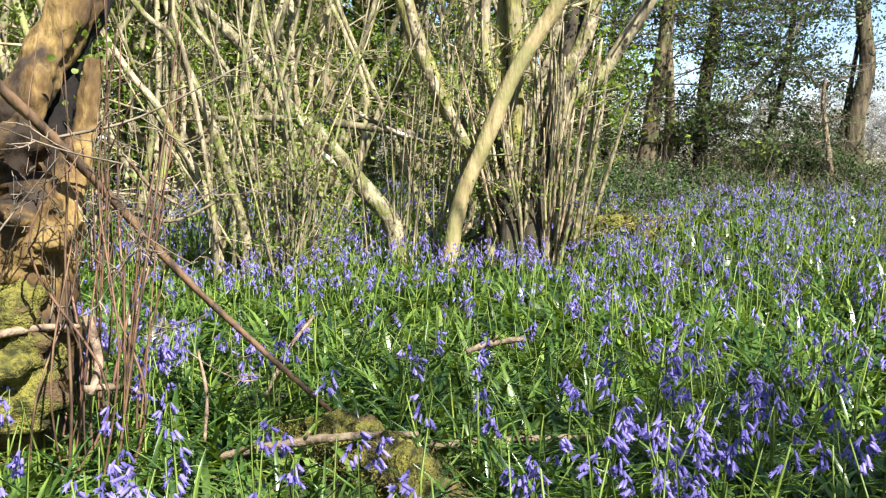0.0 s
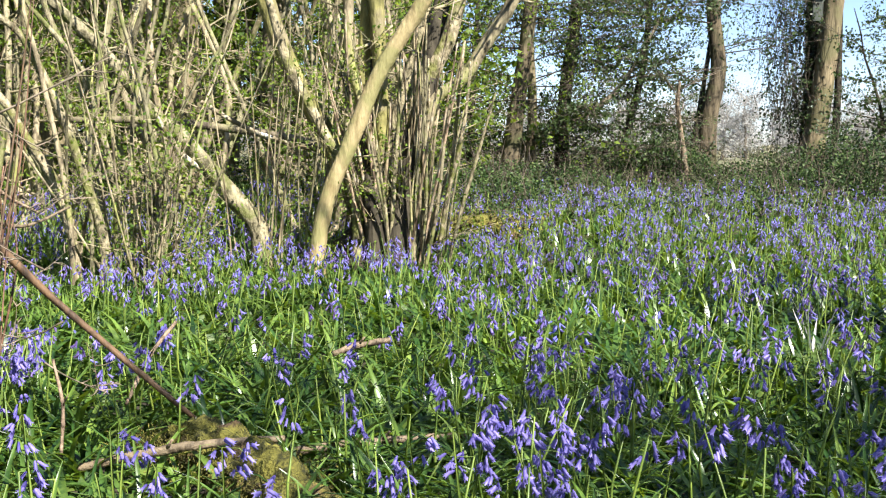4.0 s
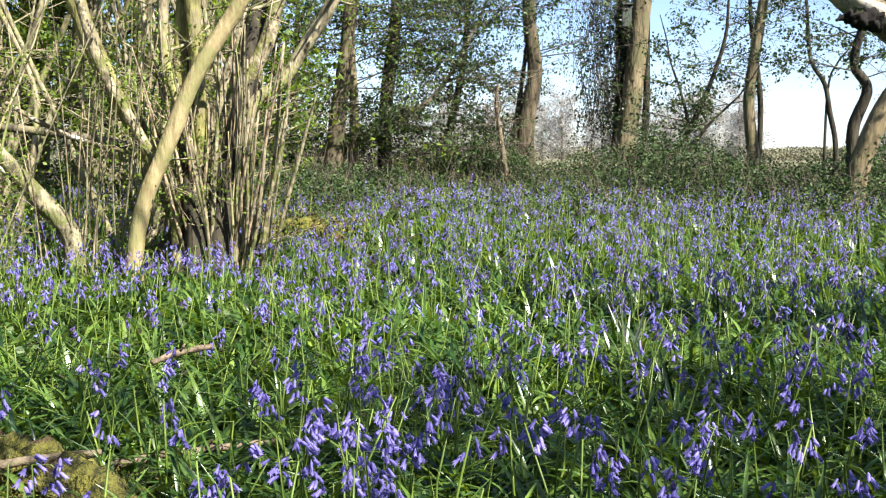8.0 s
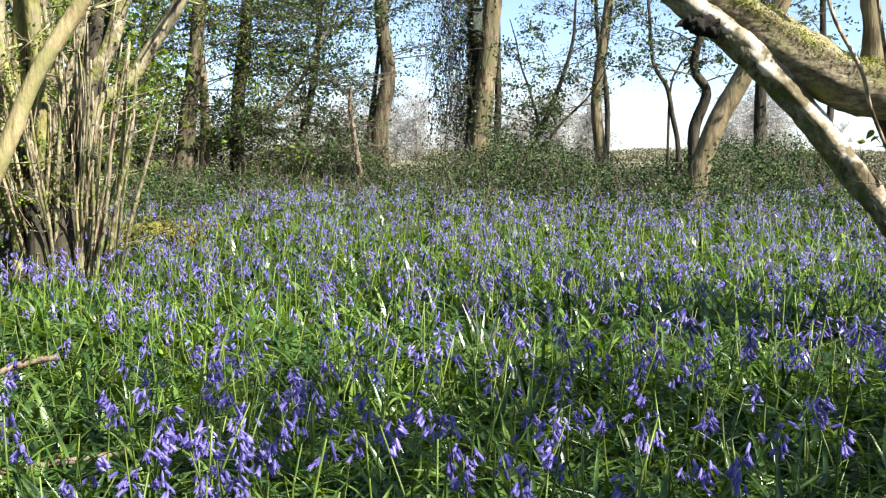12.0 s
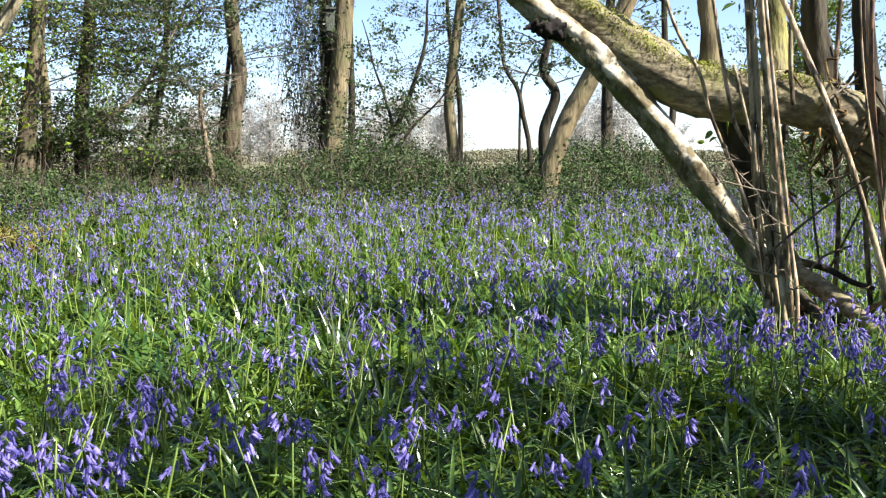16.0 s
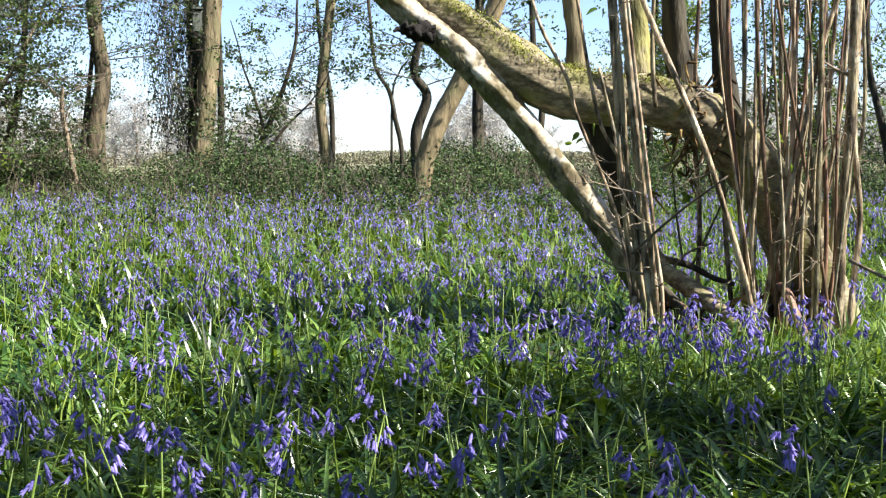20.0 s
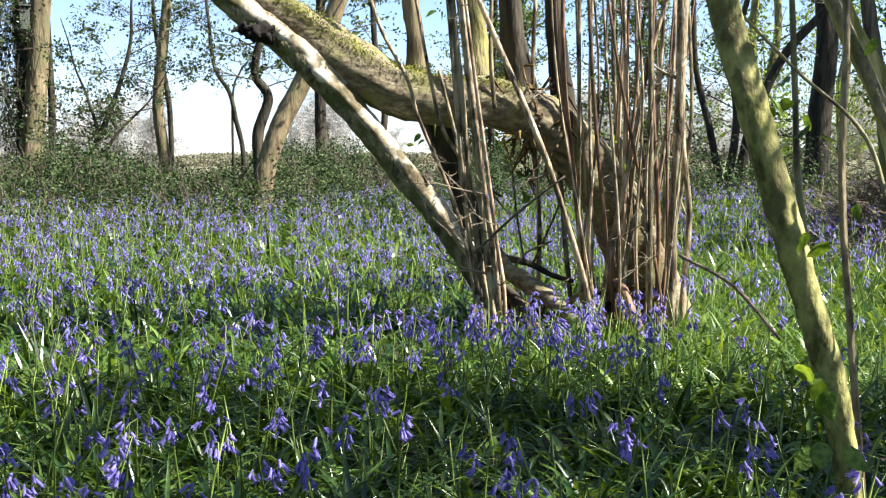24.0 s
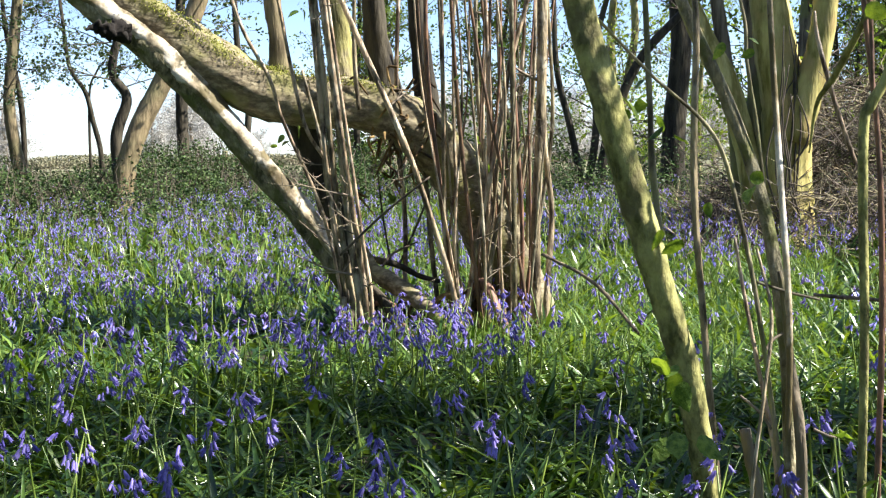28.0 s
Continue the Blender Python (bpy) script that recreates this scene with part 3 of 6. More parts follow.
def fallen_wood():
    rng = np.random.default_rng(4)
    m = thing("mossy_log", grounded((-0.185, 3.054, 0.040)), "rotting log covered in yellow-green moss among bluebell leaves", "log")
    g = Geo()
    tube(g, [(-0.502, 3.271, -0.009), (-0.390, 3.186, 0.033), (-0.247, 3.050, 0.056), (-0.082, 2.809, 0.037), (0.073, 2.559, 0.009)], [0.03, 0.06, 0.08, 0.075, 0.05], 34, 16, 0.12, rng, lump=0.05, gnarl=0.45, grain=16)
    log = part("log", g, MOSS, m)
    g = Geo()
    n = 5200
    p = np.stack([np.interp(rng.uniform(0, 1, n), [0, 1], [0, 1])] * 3, 1)
    a, b = np.array((-0.407, 3.184, 0.067)), np.array((-0.023, 2.740, 0.045))
    p = a + (b - a) * p + rng.normal(0, 1, (n, 3)) * [0.06, 0.06, 0.016]
    leaves(g, p, rand_dirs(n, rng, 0.8), 0.016, rng, wide=0.28)
    part("moss_cover", g, MOSS, log, kind="stuff")
    for name, lab, pts, rr in (
            ("fallen_branch", "fallen brown branch lying over a mossy log", [(-0.590, 2.950, 0.051), (-0.448, 2.925, 0.088), (-0.266, 2.908, 0.120), (-0.057, 2.959, 0.118)], 0.0125),
            ("fallen_branch", "fallen branch half hidden in bluebell leaves", [(-0.027, 3.060, 0.056), (0.132, 3.077, 0.067), (0.292, 3.096, 0.073), (0.456, 3.126, 0.074)], 0.0115),
            ("broken_stick", "short broken stick among bluebells", [(0.094, 4.009, 0.145), (0.189, 4.056, 0.167), (0.306, 4.098, 0.178)], 0.012),
            ("broken_stick", "slanting grey-brown stick among bluebells", [(-0.527, 3.318, 0.134), (-0.481, 3.476, 0.243), (-0.419, 3.636, 0.327)], 0.006),
            ("broken_stick", "pale upright dead stick", [(-0.555, 2.600, 0.192), (-0.554, 2.621, 0.296), (-0.586, 2.675, 0.394)], 0.004),
            ("fallen_branch", "brown root-like branch by the old tree", [(-0.892, 2.767, 0.272), (-0.835, 2.837, 0.263), (-0.788, 2.903, 0.230)], 0.009),
            ("fallen_branch", "dark dead stick in the grass", [(3.462, 1.177, 0.449), (3.493, 1.082, 0.443), (3.536, 0.926, 0.435)], 0.006),
            ("fallen_branch", "thin arching dead stick in the grass", [(3.523, 2.212, 0.527), (3.445, 1.952, 0.444), (3.253, 1.676, 0.312)], 0.006)):
        b = thing(name, np.array(pts[1]), lab, "branch")
        g = Geo()
        c, r = tube(g, pts, [rr, rr * 1.05, rr * 0.95, rr * 0.7][:len(pts)], 10, 10, 0.12, rng, gnarl=0.25, grain=30)
        stick = part("bark", g, STICK, b)
        g = Geo()
        k = len(c) // 2
        tube(g, [c[k], c[k] + [0.02, -0.03, 0.035]], [rr * 0.5, rr * 0.3], 6, 1)
        part("stub", g, STICK, stick)


fallen_wood()


# the two coppiced hazels and the trunk that leans between them
def hazel_far_left():
    rng = np.random.default_rng(5)
    t = thing("hazel_stool", grounded((-1.15, 6.86, 0.23)), "coppiced hazel with many thin pale sunlit rods and young leaves", "hazel bush", "coppiced hazels")
    curves = []
    for pts, w in (
            ([(-1.39, 6.82, 0.28), (-1.47, 6.80, 0.63), (-1.64, 6.76, 0.93), (-1.75, 6.73, 1.13), (-1.90, 6.69, 1.32), (-2.15, 6.66, 1.75)], 0.0338),
            ([(-1.20, 6.75, 0.30), (-1.29, 6.74, 0.64), (-1.40, 6.71, 1.00), (-1.51, 6.69, 1.27), (-1.64, 6.66, 1.52), (-1.81, 6.61, 1.68)], 0.0333),
            ([(-1.16, 6.96, 0.32), (-1.17, 6.96, 0.63), (-1.26, 6.94, 1.05), (-1.34, 6.93, 1.33), (-1.57, 6.88, 1.63), (-1.65, 6.86, 1.74)], 0.0234),
            ([(-0.90, 6.70, 0.29), (-0.87, 6.70, 0.64), (-0.94, 6.69, 1.12), (-1.04, 6.68, 1.51), (-1.09, 6.67, 1.72)], 0.0173),
            ([(-1.37, 6.67, 0.31), (-1.41, 6.66, 0.71), (-1.52, 6.64, 1.31), (-1.59, 6.62, 1.60), (-1.60, 6.62, 1.71)], 0.0174),
            ([(-0.84, 6.71, 0.30), (-0.82, 6.71, 0.88), (-0.69, 6.72, 1.18), (-0.49, 6.74, 1.51)], 0.0121),
            ([(-1.04, 6.88, 0.29), (-1.06, 6.88, 0.74), (-1.03, 6.88, 1.15), (-0.93, 6.90, 1.56), (-0.89, 6.90, 1.76)], 0.0160),
            ([(-1.27, 6.74, 0.30), (-1.27, 6.74, 0.90), (-1.21, 6.75, 1.34), (-1.23, 6.75, 1.73)], 0.0140),
            ([(-1.41, 7.02, 0.21), (-1.55, 6.99, 0.61), (-1.71, 6.95, 0.94), (-1.83, 6.92, 1.13)], 0.0240),
            ([(-1.25, 7.15, 0.20), (-1.31, 7.14, 0.72), (-1.32, 7.14, 1.15), (-1.53, 7.10, 1.57), (-1.66, 7.07, 1.98)], 0.0300),
            ([(-0.95, 6.79, 0.26), (-0.93, 6.80, 0.73), (-0.96, 6.79, 1.07), (-0.83, 6.81, 1.65), (-0.78, 6.82, 2.02)], 0.0160)):
        pts = rising(pts, 1.2)
        n = len(pts)
        curves.append(pole(t, "pole", pts, [w * (1 - 0.45 * i / (n - 3)) for i in range(n - 2)] + [w * 0.4, w * 0.2], MOTTLED if w > 0.022 else BARK_PALE, rng=rng, gnarl=0.14))
    rods(t, rng, 16, (-1.00, 6.66, 0.24), (-0.78, 6.68, 0.24), 0.05, 1.0, 0.35, 0.0085, BARK_PALE, out=curves)
    rods(t, rng, 12, (-1.18, 6.76, 0.24), (-0.70, 6.81, 0.24), 0.14, 2.3, 0.6, 0.0072, BARK_PALE, out=curves)
    rods(t, rng, 9, (-1.55, 6.99, 0.25), (-1.20, 7.06, 0.21), 0.18, 2.5, 0.8, 0.0080, BARK_PALE, out=curves)
    crown_on(t, curves, rng, 62, 0.5, TWIG_PALE, LEAF_YOUNG, 0.026, 1, 1, 3, low=0.15, clump=0.6)


BARK_FAWN = material("smooth fawn bark", [(0.3, (0.095, 0.072, 0.038)), (0.65, (0.26, 0.20, 0.11))], 13, 0.85, 0.6, 35, (1, 1, 0.2), patch=(0.20, 0.175, 0.085), patch_scale=3, patch_at=(0.5, 0.64))
BARK_OCHRE = material("smooth ochre hazel bark", [(0.3, (0.20, 0.155, 0.068)), (0.65, (0.37, 0.30, 0.15))], 16, 0.8, 0.5, 50, (1, 1, 0.3), patch=(0.24, 0.22, 0.09), patch_scale=5, patch_at=(0.5, 0.6))


def hazel_middle():
    rng = np.random.default_rng(6)
    t = thing("hazel_stool", grounded((0.45, 7.45, 0.29)), "large coppiced hazel with thick leaning poles and crowded brown rods", "hazel bush", "coppiced hazels")
    curves = []
    for pts, w, mat in (
            ([(0.06, 6.94, 0.26), (0.13, 6.94, 0.59), (0.27, 6.93, 0.93), (0.43, 6.93, 1.32), (0.59, 6.92, 1.59), (0.71, 6.90, 1.80)], 0.0450, BARK_OCHRE),
            ([(0.40, 7.55, 0.34), (0.36, 7.55, 0.92), (0.37, 7.55, 1.41), (0.40, 7.55, 1.86), (0.42, 7.55, 2.20)], 0.0400, BARK_GREEN),
            ([(0.51, 7.44, 0.31), (0.50, 7.44, 0.88), (0.48, 7.44, 1.37), (0.45, 7.45, 1.85), (0.43, 7.45, 2.18)], 0.0439, BARK_GREEN),
            ([(0.38, 7.65, 0.35), (0.15, 7.66, 0.92), (-0.08, 7.66, 1.34), (-0.22, 7.66, 1.68), (-0.34, 7.65, 2.09)], 0.0572, BARK_GREEN),
            ([(0.59, 7.54, 0.31), (0.67, 7.53, 0.85), (0.81, 7.52, 1.34), (0.94, 7.50, 1.61), (1.04, 7.49, 2.01)], 0.0458, MOTTLED),
            ([(0.68, 7.43, 0.36), (0.76, 7.42, 0.85), (0.84, 7.41, 1.19), (1.02, 7.39, 1.34), (1.16, 7.37, 1.56), (1.34, 7.34, 1.85), (1.43, 7.32, 2.10)], 0.0381, BARK_PALE),
            ([(0.47, 7.75, 0.33), (0.57, 7.74, 0.92), (0.74, 7.72, 1.51), (0.82, 7.72, 1.97), (0.85, 7.71, 2.23)], 0.0419, MOTTLED),
            ([(0.33, 7.35, 0.36), (0.30, 7.35, 0.62), (0.19, 7.36, 0.84), (0.02, 7.36, 1.14), (-0.13, 7.36, 1.43)], 0.0301, MOTTLED),
            ([(0.42, 7.35, 0.36), (0.45, 7.35, 0.73), (0.37, 7.35, 1.11), (0.27, 7.35, 1.51), (0.28, 7.35, 2.06)], 0.0263, BARK_PALE),
            # two dark stems added to paint the shaded gap at the base
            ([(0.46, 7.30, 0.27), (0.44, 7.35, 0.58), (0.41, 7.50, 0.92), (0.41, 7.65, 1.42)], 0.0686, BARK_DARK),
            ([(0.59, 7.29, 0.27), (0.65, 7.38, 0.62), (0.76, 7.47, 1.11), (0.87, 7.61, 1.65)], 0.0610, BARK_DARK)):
        pts = rising(pts, 1.4)
        curves.append(pole(t, "pole", pts, [w * 1.2] + [w * 1.12] * (len(pts) - 3) + [w * 0.7, w * 0.35], mat, sides=11, rng=rng))
    rods(t, rng, 26, (0.42, 7.36, 0.31), (0.80, 7.34, 0.31), 0.07, 1.7, 0.3, 0.0100, ROD_BROWN, out=curves, fan=1.1)
    rods(t, rng, 30, (-0.47, 7.55, 0.26), (0.11, 7.56, 0.27), 0.12, 1.9, 0.3, 0.0062, BARK_PALE, out=curves)
    # stump coloured dark for the shade between the poles
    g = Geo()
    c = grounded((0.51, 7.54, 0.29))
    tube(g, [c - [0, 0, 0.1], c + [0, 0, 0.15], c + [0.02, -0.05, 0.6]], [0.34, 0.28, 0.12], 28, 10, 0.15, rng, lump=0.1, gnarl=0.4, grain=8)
    part("stump", g, BARK_DARK, t, "knotted coppice stump, its shade put into the dark bark")
    crown_on(t, curves, rng, 95, 0.5, TWIG_PALE, LEAF_YOUNG, 0.026, 1, 1, 3, low=0.15, clump=0.6)
    rods(t, rng, 12, (0.55, 7.26, 0.32), (0.85, 7.29, 0.32), 0.06, 1.6, 0.25, 0.014, MOTTLED, fan=1.3)
    rods(t, rng, 9, (0.60, 7.20, 0.32), (0.84, 7.22, 0.32), 0.06, 1.5, 0.35, 0.011, BARK_PALE, fan=1.6)


def leaning_trunk():
    rng = np.random.default_rng(7)
    t = thing("leaning_hazel", grounded((-0.32, 7.55, 0.29)), "fallen pale hazel trunk leaning low between two stools", "hazel trunk")
    pts = [(-0.32, 7.45, 0.32), (-0.50, 7.44, 0.56), (-0.64, 7.43, 0.73), (-0.82, 7.41, 0.95), (-1.00, 7.39, 1.09), (-1.16, 7.37, 1.31), (-1.36, 7.33, 1.55), (-1.61, 7.28, 1.79)]
    pole(t, "trunk", pts, [0.066, 0.062, 0.056, 0.052, 0.048, 0.044, 0.040, 0.032], MOTTLED, sides=12, rng=rng)
    pole(t, "limb", [(-0.32, 7.50, 0.31), (-0.47, 7.50, 0.45), (-0.66, 7.43, 0.70), (-0.84, 7.36, 0.86), (-0.96, 7.30, 1.07)], [0.0267, 0.0229, 0.0191, 0.0172, 0.0114], LOG_PALE, foot=False, rng=rng)
    b = thing("fallen_bough", np.array((-0.64, 8.64, 1.02)), "long dark fallen bough caught level between the hazels", "branch")
    pole(b, "bough", [(-1.74, 8.48, 1.06), (-1.24, 8.57, 1.07), (-0.64, 8.64, 1.02), (-0.11, 8.46, 0.94), (0.23, 8.06, 0.80), (0.43, 7.85, 0.60)], [0.0216, 0.0303, 0.0303, 0.0390, 0.0412, 0.0330], BARK_GREY, foot=False, rng=rng)
    pole(b, "thin_bough", [(-0.74, 7.92, 1.19), (-0.46, 7.85, 1.03), (-0.14, 7.76, 0.91), (0.26, 7.66, 0.83)], [0.0144, 0.0165, 0.0144, 0.0103], LOG_PALE, foot=False, rng=rng)


hazel_far_left()
hazel_middle()
leaning_trunk()


# the line of trees along the wood's edge
def edge_tree(label, trunks, rng, up=2.2, branch=26, length=1.3, leaf_mat=LEAF_EDGE, leaf=0.05, leafy=5, twig=TWIG_DARK, name="edge_tree", category="tree", low=0.35, depth=1, kids=5, group="trees along the wood's edge", sides=14, spread=0.8, flat=0.6):
    t = thing(name, grounded(trunks[0][0][0]), label, category, group)
    curves = []
    for pts, radii, mat in trunks:
        if up:
            pts = rising(pts, up)
            radii = list(radii) + [radii[-1] * 0.8, radii[-1] * 0.5]
        curves.append(pole(t, "trunk", pts, radii, mat, sides=sides, steps=10, rough=0.03, rng=rng, lump=0.03, gnarl=0.05))
    if branch:
        crown_on(t, curves, rng, branch, length, twig, leaf_mat, leaf, leafy, depth, kids, 0.15, low, spread, cap=0.0095, flat=flat)
    return t, curves


def edge_trees():
    rng = np.random.default_rng(8)
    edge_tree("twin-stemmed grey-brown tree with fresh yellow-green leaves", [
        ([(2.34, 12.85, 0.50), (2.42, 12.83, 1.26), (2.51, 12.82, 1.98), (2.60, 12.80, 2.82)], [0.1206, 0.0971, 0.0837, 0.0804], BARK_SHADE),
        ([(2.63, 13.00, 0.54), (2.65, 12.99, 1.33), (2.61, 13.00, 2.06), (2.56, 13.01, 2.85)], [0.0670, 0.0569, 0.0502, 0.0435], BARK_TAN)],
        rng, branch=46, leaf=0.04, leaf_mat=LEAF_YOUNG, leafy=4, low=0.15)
    edge_tree("ivy-dark tree with a dense layered leafy crown", [
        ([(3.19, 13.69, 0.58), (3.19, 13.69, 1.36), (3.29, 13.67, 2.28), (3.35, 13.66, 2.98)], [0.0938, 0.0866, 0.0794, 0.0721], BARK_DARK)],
        rng, branch=76, length=1.5, leafy=10, low=0.12, leaf=0.042, flat=0.3)
    edge_tree("thin dark leaning tree with layered leaves", [
        ([(4.02, 13.99, 0.65), (4.14, 13.96, 1.28), (4.28, 13.92, 1.97), (4.34, 13.90, 2.70), (4.37, 13.89, 3.14)], [0.0560, 0.0505, 0.0433, 0.0361, 0.0325], BARK_DARK),
        ([(2.59, 13.21, 0.92), (3.25, 13.27, 1.23), (3.74, 13.35, 1.58), (4.07, 13.46, 2.01), (4.43, 13.55, 2.67)], [0.0368, 0.0335, 0.0301, 0.0234, 0.0167], BARK_GREY)],
        rng, branch=70, length=1.4, leafy=10, low=0.1, leaf=0.042, flat=0.3)
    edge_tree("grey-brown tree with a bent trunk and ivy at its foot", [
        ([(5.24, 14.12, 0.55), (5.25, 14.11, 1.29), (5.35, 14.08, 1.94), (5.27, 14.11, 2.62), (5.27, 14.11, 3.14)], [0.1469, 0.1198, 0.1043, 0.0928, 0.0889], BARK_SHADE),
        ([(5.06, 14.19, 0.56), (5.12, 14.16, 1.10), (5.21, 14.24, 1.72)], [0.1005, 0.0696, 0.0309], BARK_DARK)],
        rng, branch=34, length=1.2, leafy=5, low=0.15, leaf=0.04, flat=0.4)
    edge_tree("bare brown snag with a hooked dead branch", [
        ([(4.52, 12.78, 0.46), (4.45, 12.81, 0.94), (4.38, 12.83, 1.42), (4.40, 12.83, 1.70)], [0.0335, 0.0335, 0.0268, 0.0167], STICK)],
        rng, up=0, branch=8, length=0.8, leafy=0, twig=TWIG, name="dead_snag", category="snag", group="dead wood")
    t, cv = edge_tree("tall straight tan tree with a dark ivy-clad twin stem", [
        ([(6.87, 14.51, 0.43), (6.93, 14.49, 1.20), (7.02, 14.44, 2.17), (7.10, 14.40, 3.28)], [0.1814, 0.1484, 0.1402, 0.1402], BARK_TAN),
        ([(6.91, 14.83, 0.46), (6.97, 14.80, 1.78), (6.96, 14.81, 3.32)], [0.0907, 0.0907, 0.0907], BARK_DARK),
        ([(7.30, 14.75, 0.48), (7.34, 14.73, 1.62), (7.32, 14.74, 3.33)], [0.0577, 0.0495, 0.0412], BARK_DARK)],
        rng, branch=10, length=1.0, leafy=2, low=0.6)
    g, lf = Geo(), Geo()
    n = 420  # hanging ivy strands beside the twin stem
    top = np.array((6.69, 14.82, 3.39)) + np.stack([rng.normal(0, 0.2, n), rng.normal(0, 0.25, n), rng.uniform(-1.9, 0.5, n)], 1)
    end = top + np.stack([rng.normal(-0.03, 0.13, n), rng.normal(0, 0.1, n), -rng.uniform(0.3, 0.8, n)], 1)
    twigs(g, top, end, 0.005, rng)
    part("ivy_growth", g, TWIG_DARK, t, kind="stuff")
    at_ = np.repeat(end, 9, 0) + rng.normal(0, 0.06, (n * 9, 3)) + [0, 0, 0.15]
    leaves(lf, at_, rand_dirs(len(at_), rng, -0.4), 0.04, rng, wide=0.8)
    at_ = np.array((6.89, 14.73, 1.86)) + rng.normal(0, 1, (1500, 3)) * [0.09, 0.1, 0.9]
    leaves(lf, at_, rand_dirs(1500, rng, -0.3), 0.05, rng, wide=0.8)
    part("ivy_foliage", lf, LEAF_DARK, t, kind="stuff")
    c = np.array((6.80, 14.33, 2.80))
    box = thing("nest_box", c - [0, 0, 0.18], "weathered grey wooden nest box fixed to a tree", "nest box")
    for name, lo, hi, mat in (("body", (-0.065, -0.07, -0.17), (0.065, 0.07, 0.13), BOX_WOOD), ("lid", (-0.08, -0.1, 0.13), (0.08, 0.08, 0.155), BOX_WOOD), ("backboard", (-0.05, 0.07, -0.22), (0.05, 0.09, 0.2), BOX_WOOD)):
        bm = bmesh.new()
        bmesh.ops.create_cube(bm, size=1)
        for v in bm.verts:
            v.co = [lo[k] + (v.co[k] + 0.5) * (hi[k] - lo[k]) for k in range(3)]
            if name == "body" and v.co.z > 0 and v.co.y < 0:
                v.co.z -= 0.02
        bmesh.ops.bevel(bm, geom=bm.edges[:], offset=0.004, segments=1, affect="EDGES")
        me = bpy.data.meshes.new(name)
        bm.to_mesh(me)
        bm.free()
        me.materials.append(mat)
        ob = new(name, me)
        ob.parent = box
        ob.location = (0, 0, 0.18)
        if name == "body":
            body = ob
    # black disc paints the unlit inside of the box
    g = Geo()
    tube(g, [(0, -0.068, 0.06), (0, -0.073, 0.06)], [0.016, 0.016], 12, 1)
    ob = new("entrance_hole", g.mesh("entrance_hole", DEEP_SHADE))
    ob.parent = body
    box.rotation_euler = (0, 0, radians(-20))
    edge_tree("slim tree with a smooth yellowish lower trunk", [
        ([(8.48, 13.63, 0.65), (8.43, 13.67, 1.13), (8.39, 13.69, 1.68), (8.46, 13.65, 2.39), (8.55, 13.59, 3.24)], [0.0989, 0.0824, 0.0783, 0.0742, 0.0701], BARK_TAN),
        ([(8.69, 13.86, 0.73), (8.68, 13.87, 1.69), (8.56, 13.94, 2.57), (8.52, 13.97, 3.29)], [0.0371, 0.0412, 0.0330, 0.0247], BARK_DARK)],
        rng, branch=22, length=1.2, leafy=5, low=0.3, leaf=0.04)
    edge_tree("multi-stemmed elder shrub with sparse leaf tufts against the sky", [
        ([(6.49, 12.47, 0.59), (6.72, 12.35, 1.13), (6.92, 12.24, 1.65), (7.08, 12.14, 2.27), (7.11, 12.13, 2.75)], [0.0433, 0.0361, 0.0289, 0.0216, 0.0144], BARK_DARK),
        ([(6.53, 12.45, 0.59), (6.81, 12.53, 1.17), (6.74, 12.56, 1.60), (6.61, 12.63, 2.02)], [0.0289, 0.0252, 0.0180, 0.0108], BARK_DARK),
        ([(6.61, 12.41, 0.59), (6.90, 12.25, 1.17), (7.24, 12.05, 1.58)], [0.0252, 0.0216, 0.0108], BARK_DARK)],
        rng, up=0.6, branch=44, length=0.9, leafy=4, low=0.2, leaf=0.042, name="shrub", category="shrub", sides=8)
    edge_tree("dark crooked tree with a kinked trunk", [
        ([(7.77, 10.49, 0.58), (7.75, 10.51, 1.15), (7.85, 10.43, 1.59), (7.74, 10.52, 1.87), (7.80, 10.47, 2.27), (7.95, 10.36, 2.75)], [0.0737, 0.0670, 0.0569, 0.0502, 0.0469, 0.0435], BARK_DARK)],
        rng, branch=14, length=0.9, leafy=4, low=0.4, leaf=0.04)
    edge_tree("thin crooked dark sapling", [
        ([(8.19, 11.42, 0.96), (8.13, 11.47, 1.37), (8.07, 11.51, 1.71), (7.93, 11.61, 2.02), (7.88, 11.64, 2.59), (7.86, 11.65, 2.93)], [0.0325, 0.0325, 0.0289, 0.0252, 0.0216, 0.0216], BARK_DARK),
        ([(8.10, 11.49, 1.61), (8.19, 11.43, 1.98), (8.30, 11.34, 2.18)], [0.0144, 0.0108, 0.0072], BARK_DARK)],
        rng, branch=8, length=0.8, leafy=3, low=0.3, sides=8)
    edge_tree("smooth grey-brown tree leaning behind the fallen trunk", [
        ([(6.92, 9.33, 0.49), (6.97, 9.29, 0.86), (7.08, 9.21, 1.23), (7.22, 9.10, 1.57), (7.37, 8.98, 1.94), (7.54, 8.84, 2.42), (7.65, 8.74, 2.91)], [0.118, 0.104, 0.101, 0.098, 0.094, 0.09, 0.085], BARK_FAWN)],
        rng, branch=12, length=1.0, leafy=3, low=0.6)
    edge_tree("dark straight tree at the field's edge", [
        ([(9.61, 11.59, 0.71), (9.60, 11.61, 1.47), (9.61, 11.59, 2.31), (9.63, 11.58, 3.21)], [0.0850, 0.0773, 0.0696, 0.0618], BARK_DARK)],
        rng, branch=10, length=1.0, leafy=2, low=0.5)
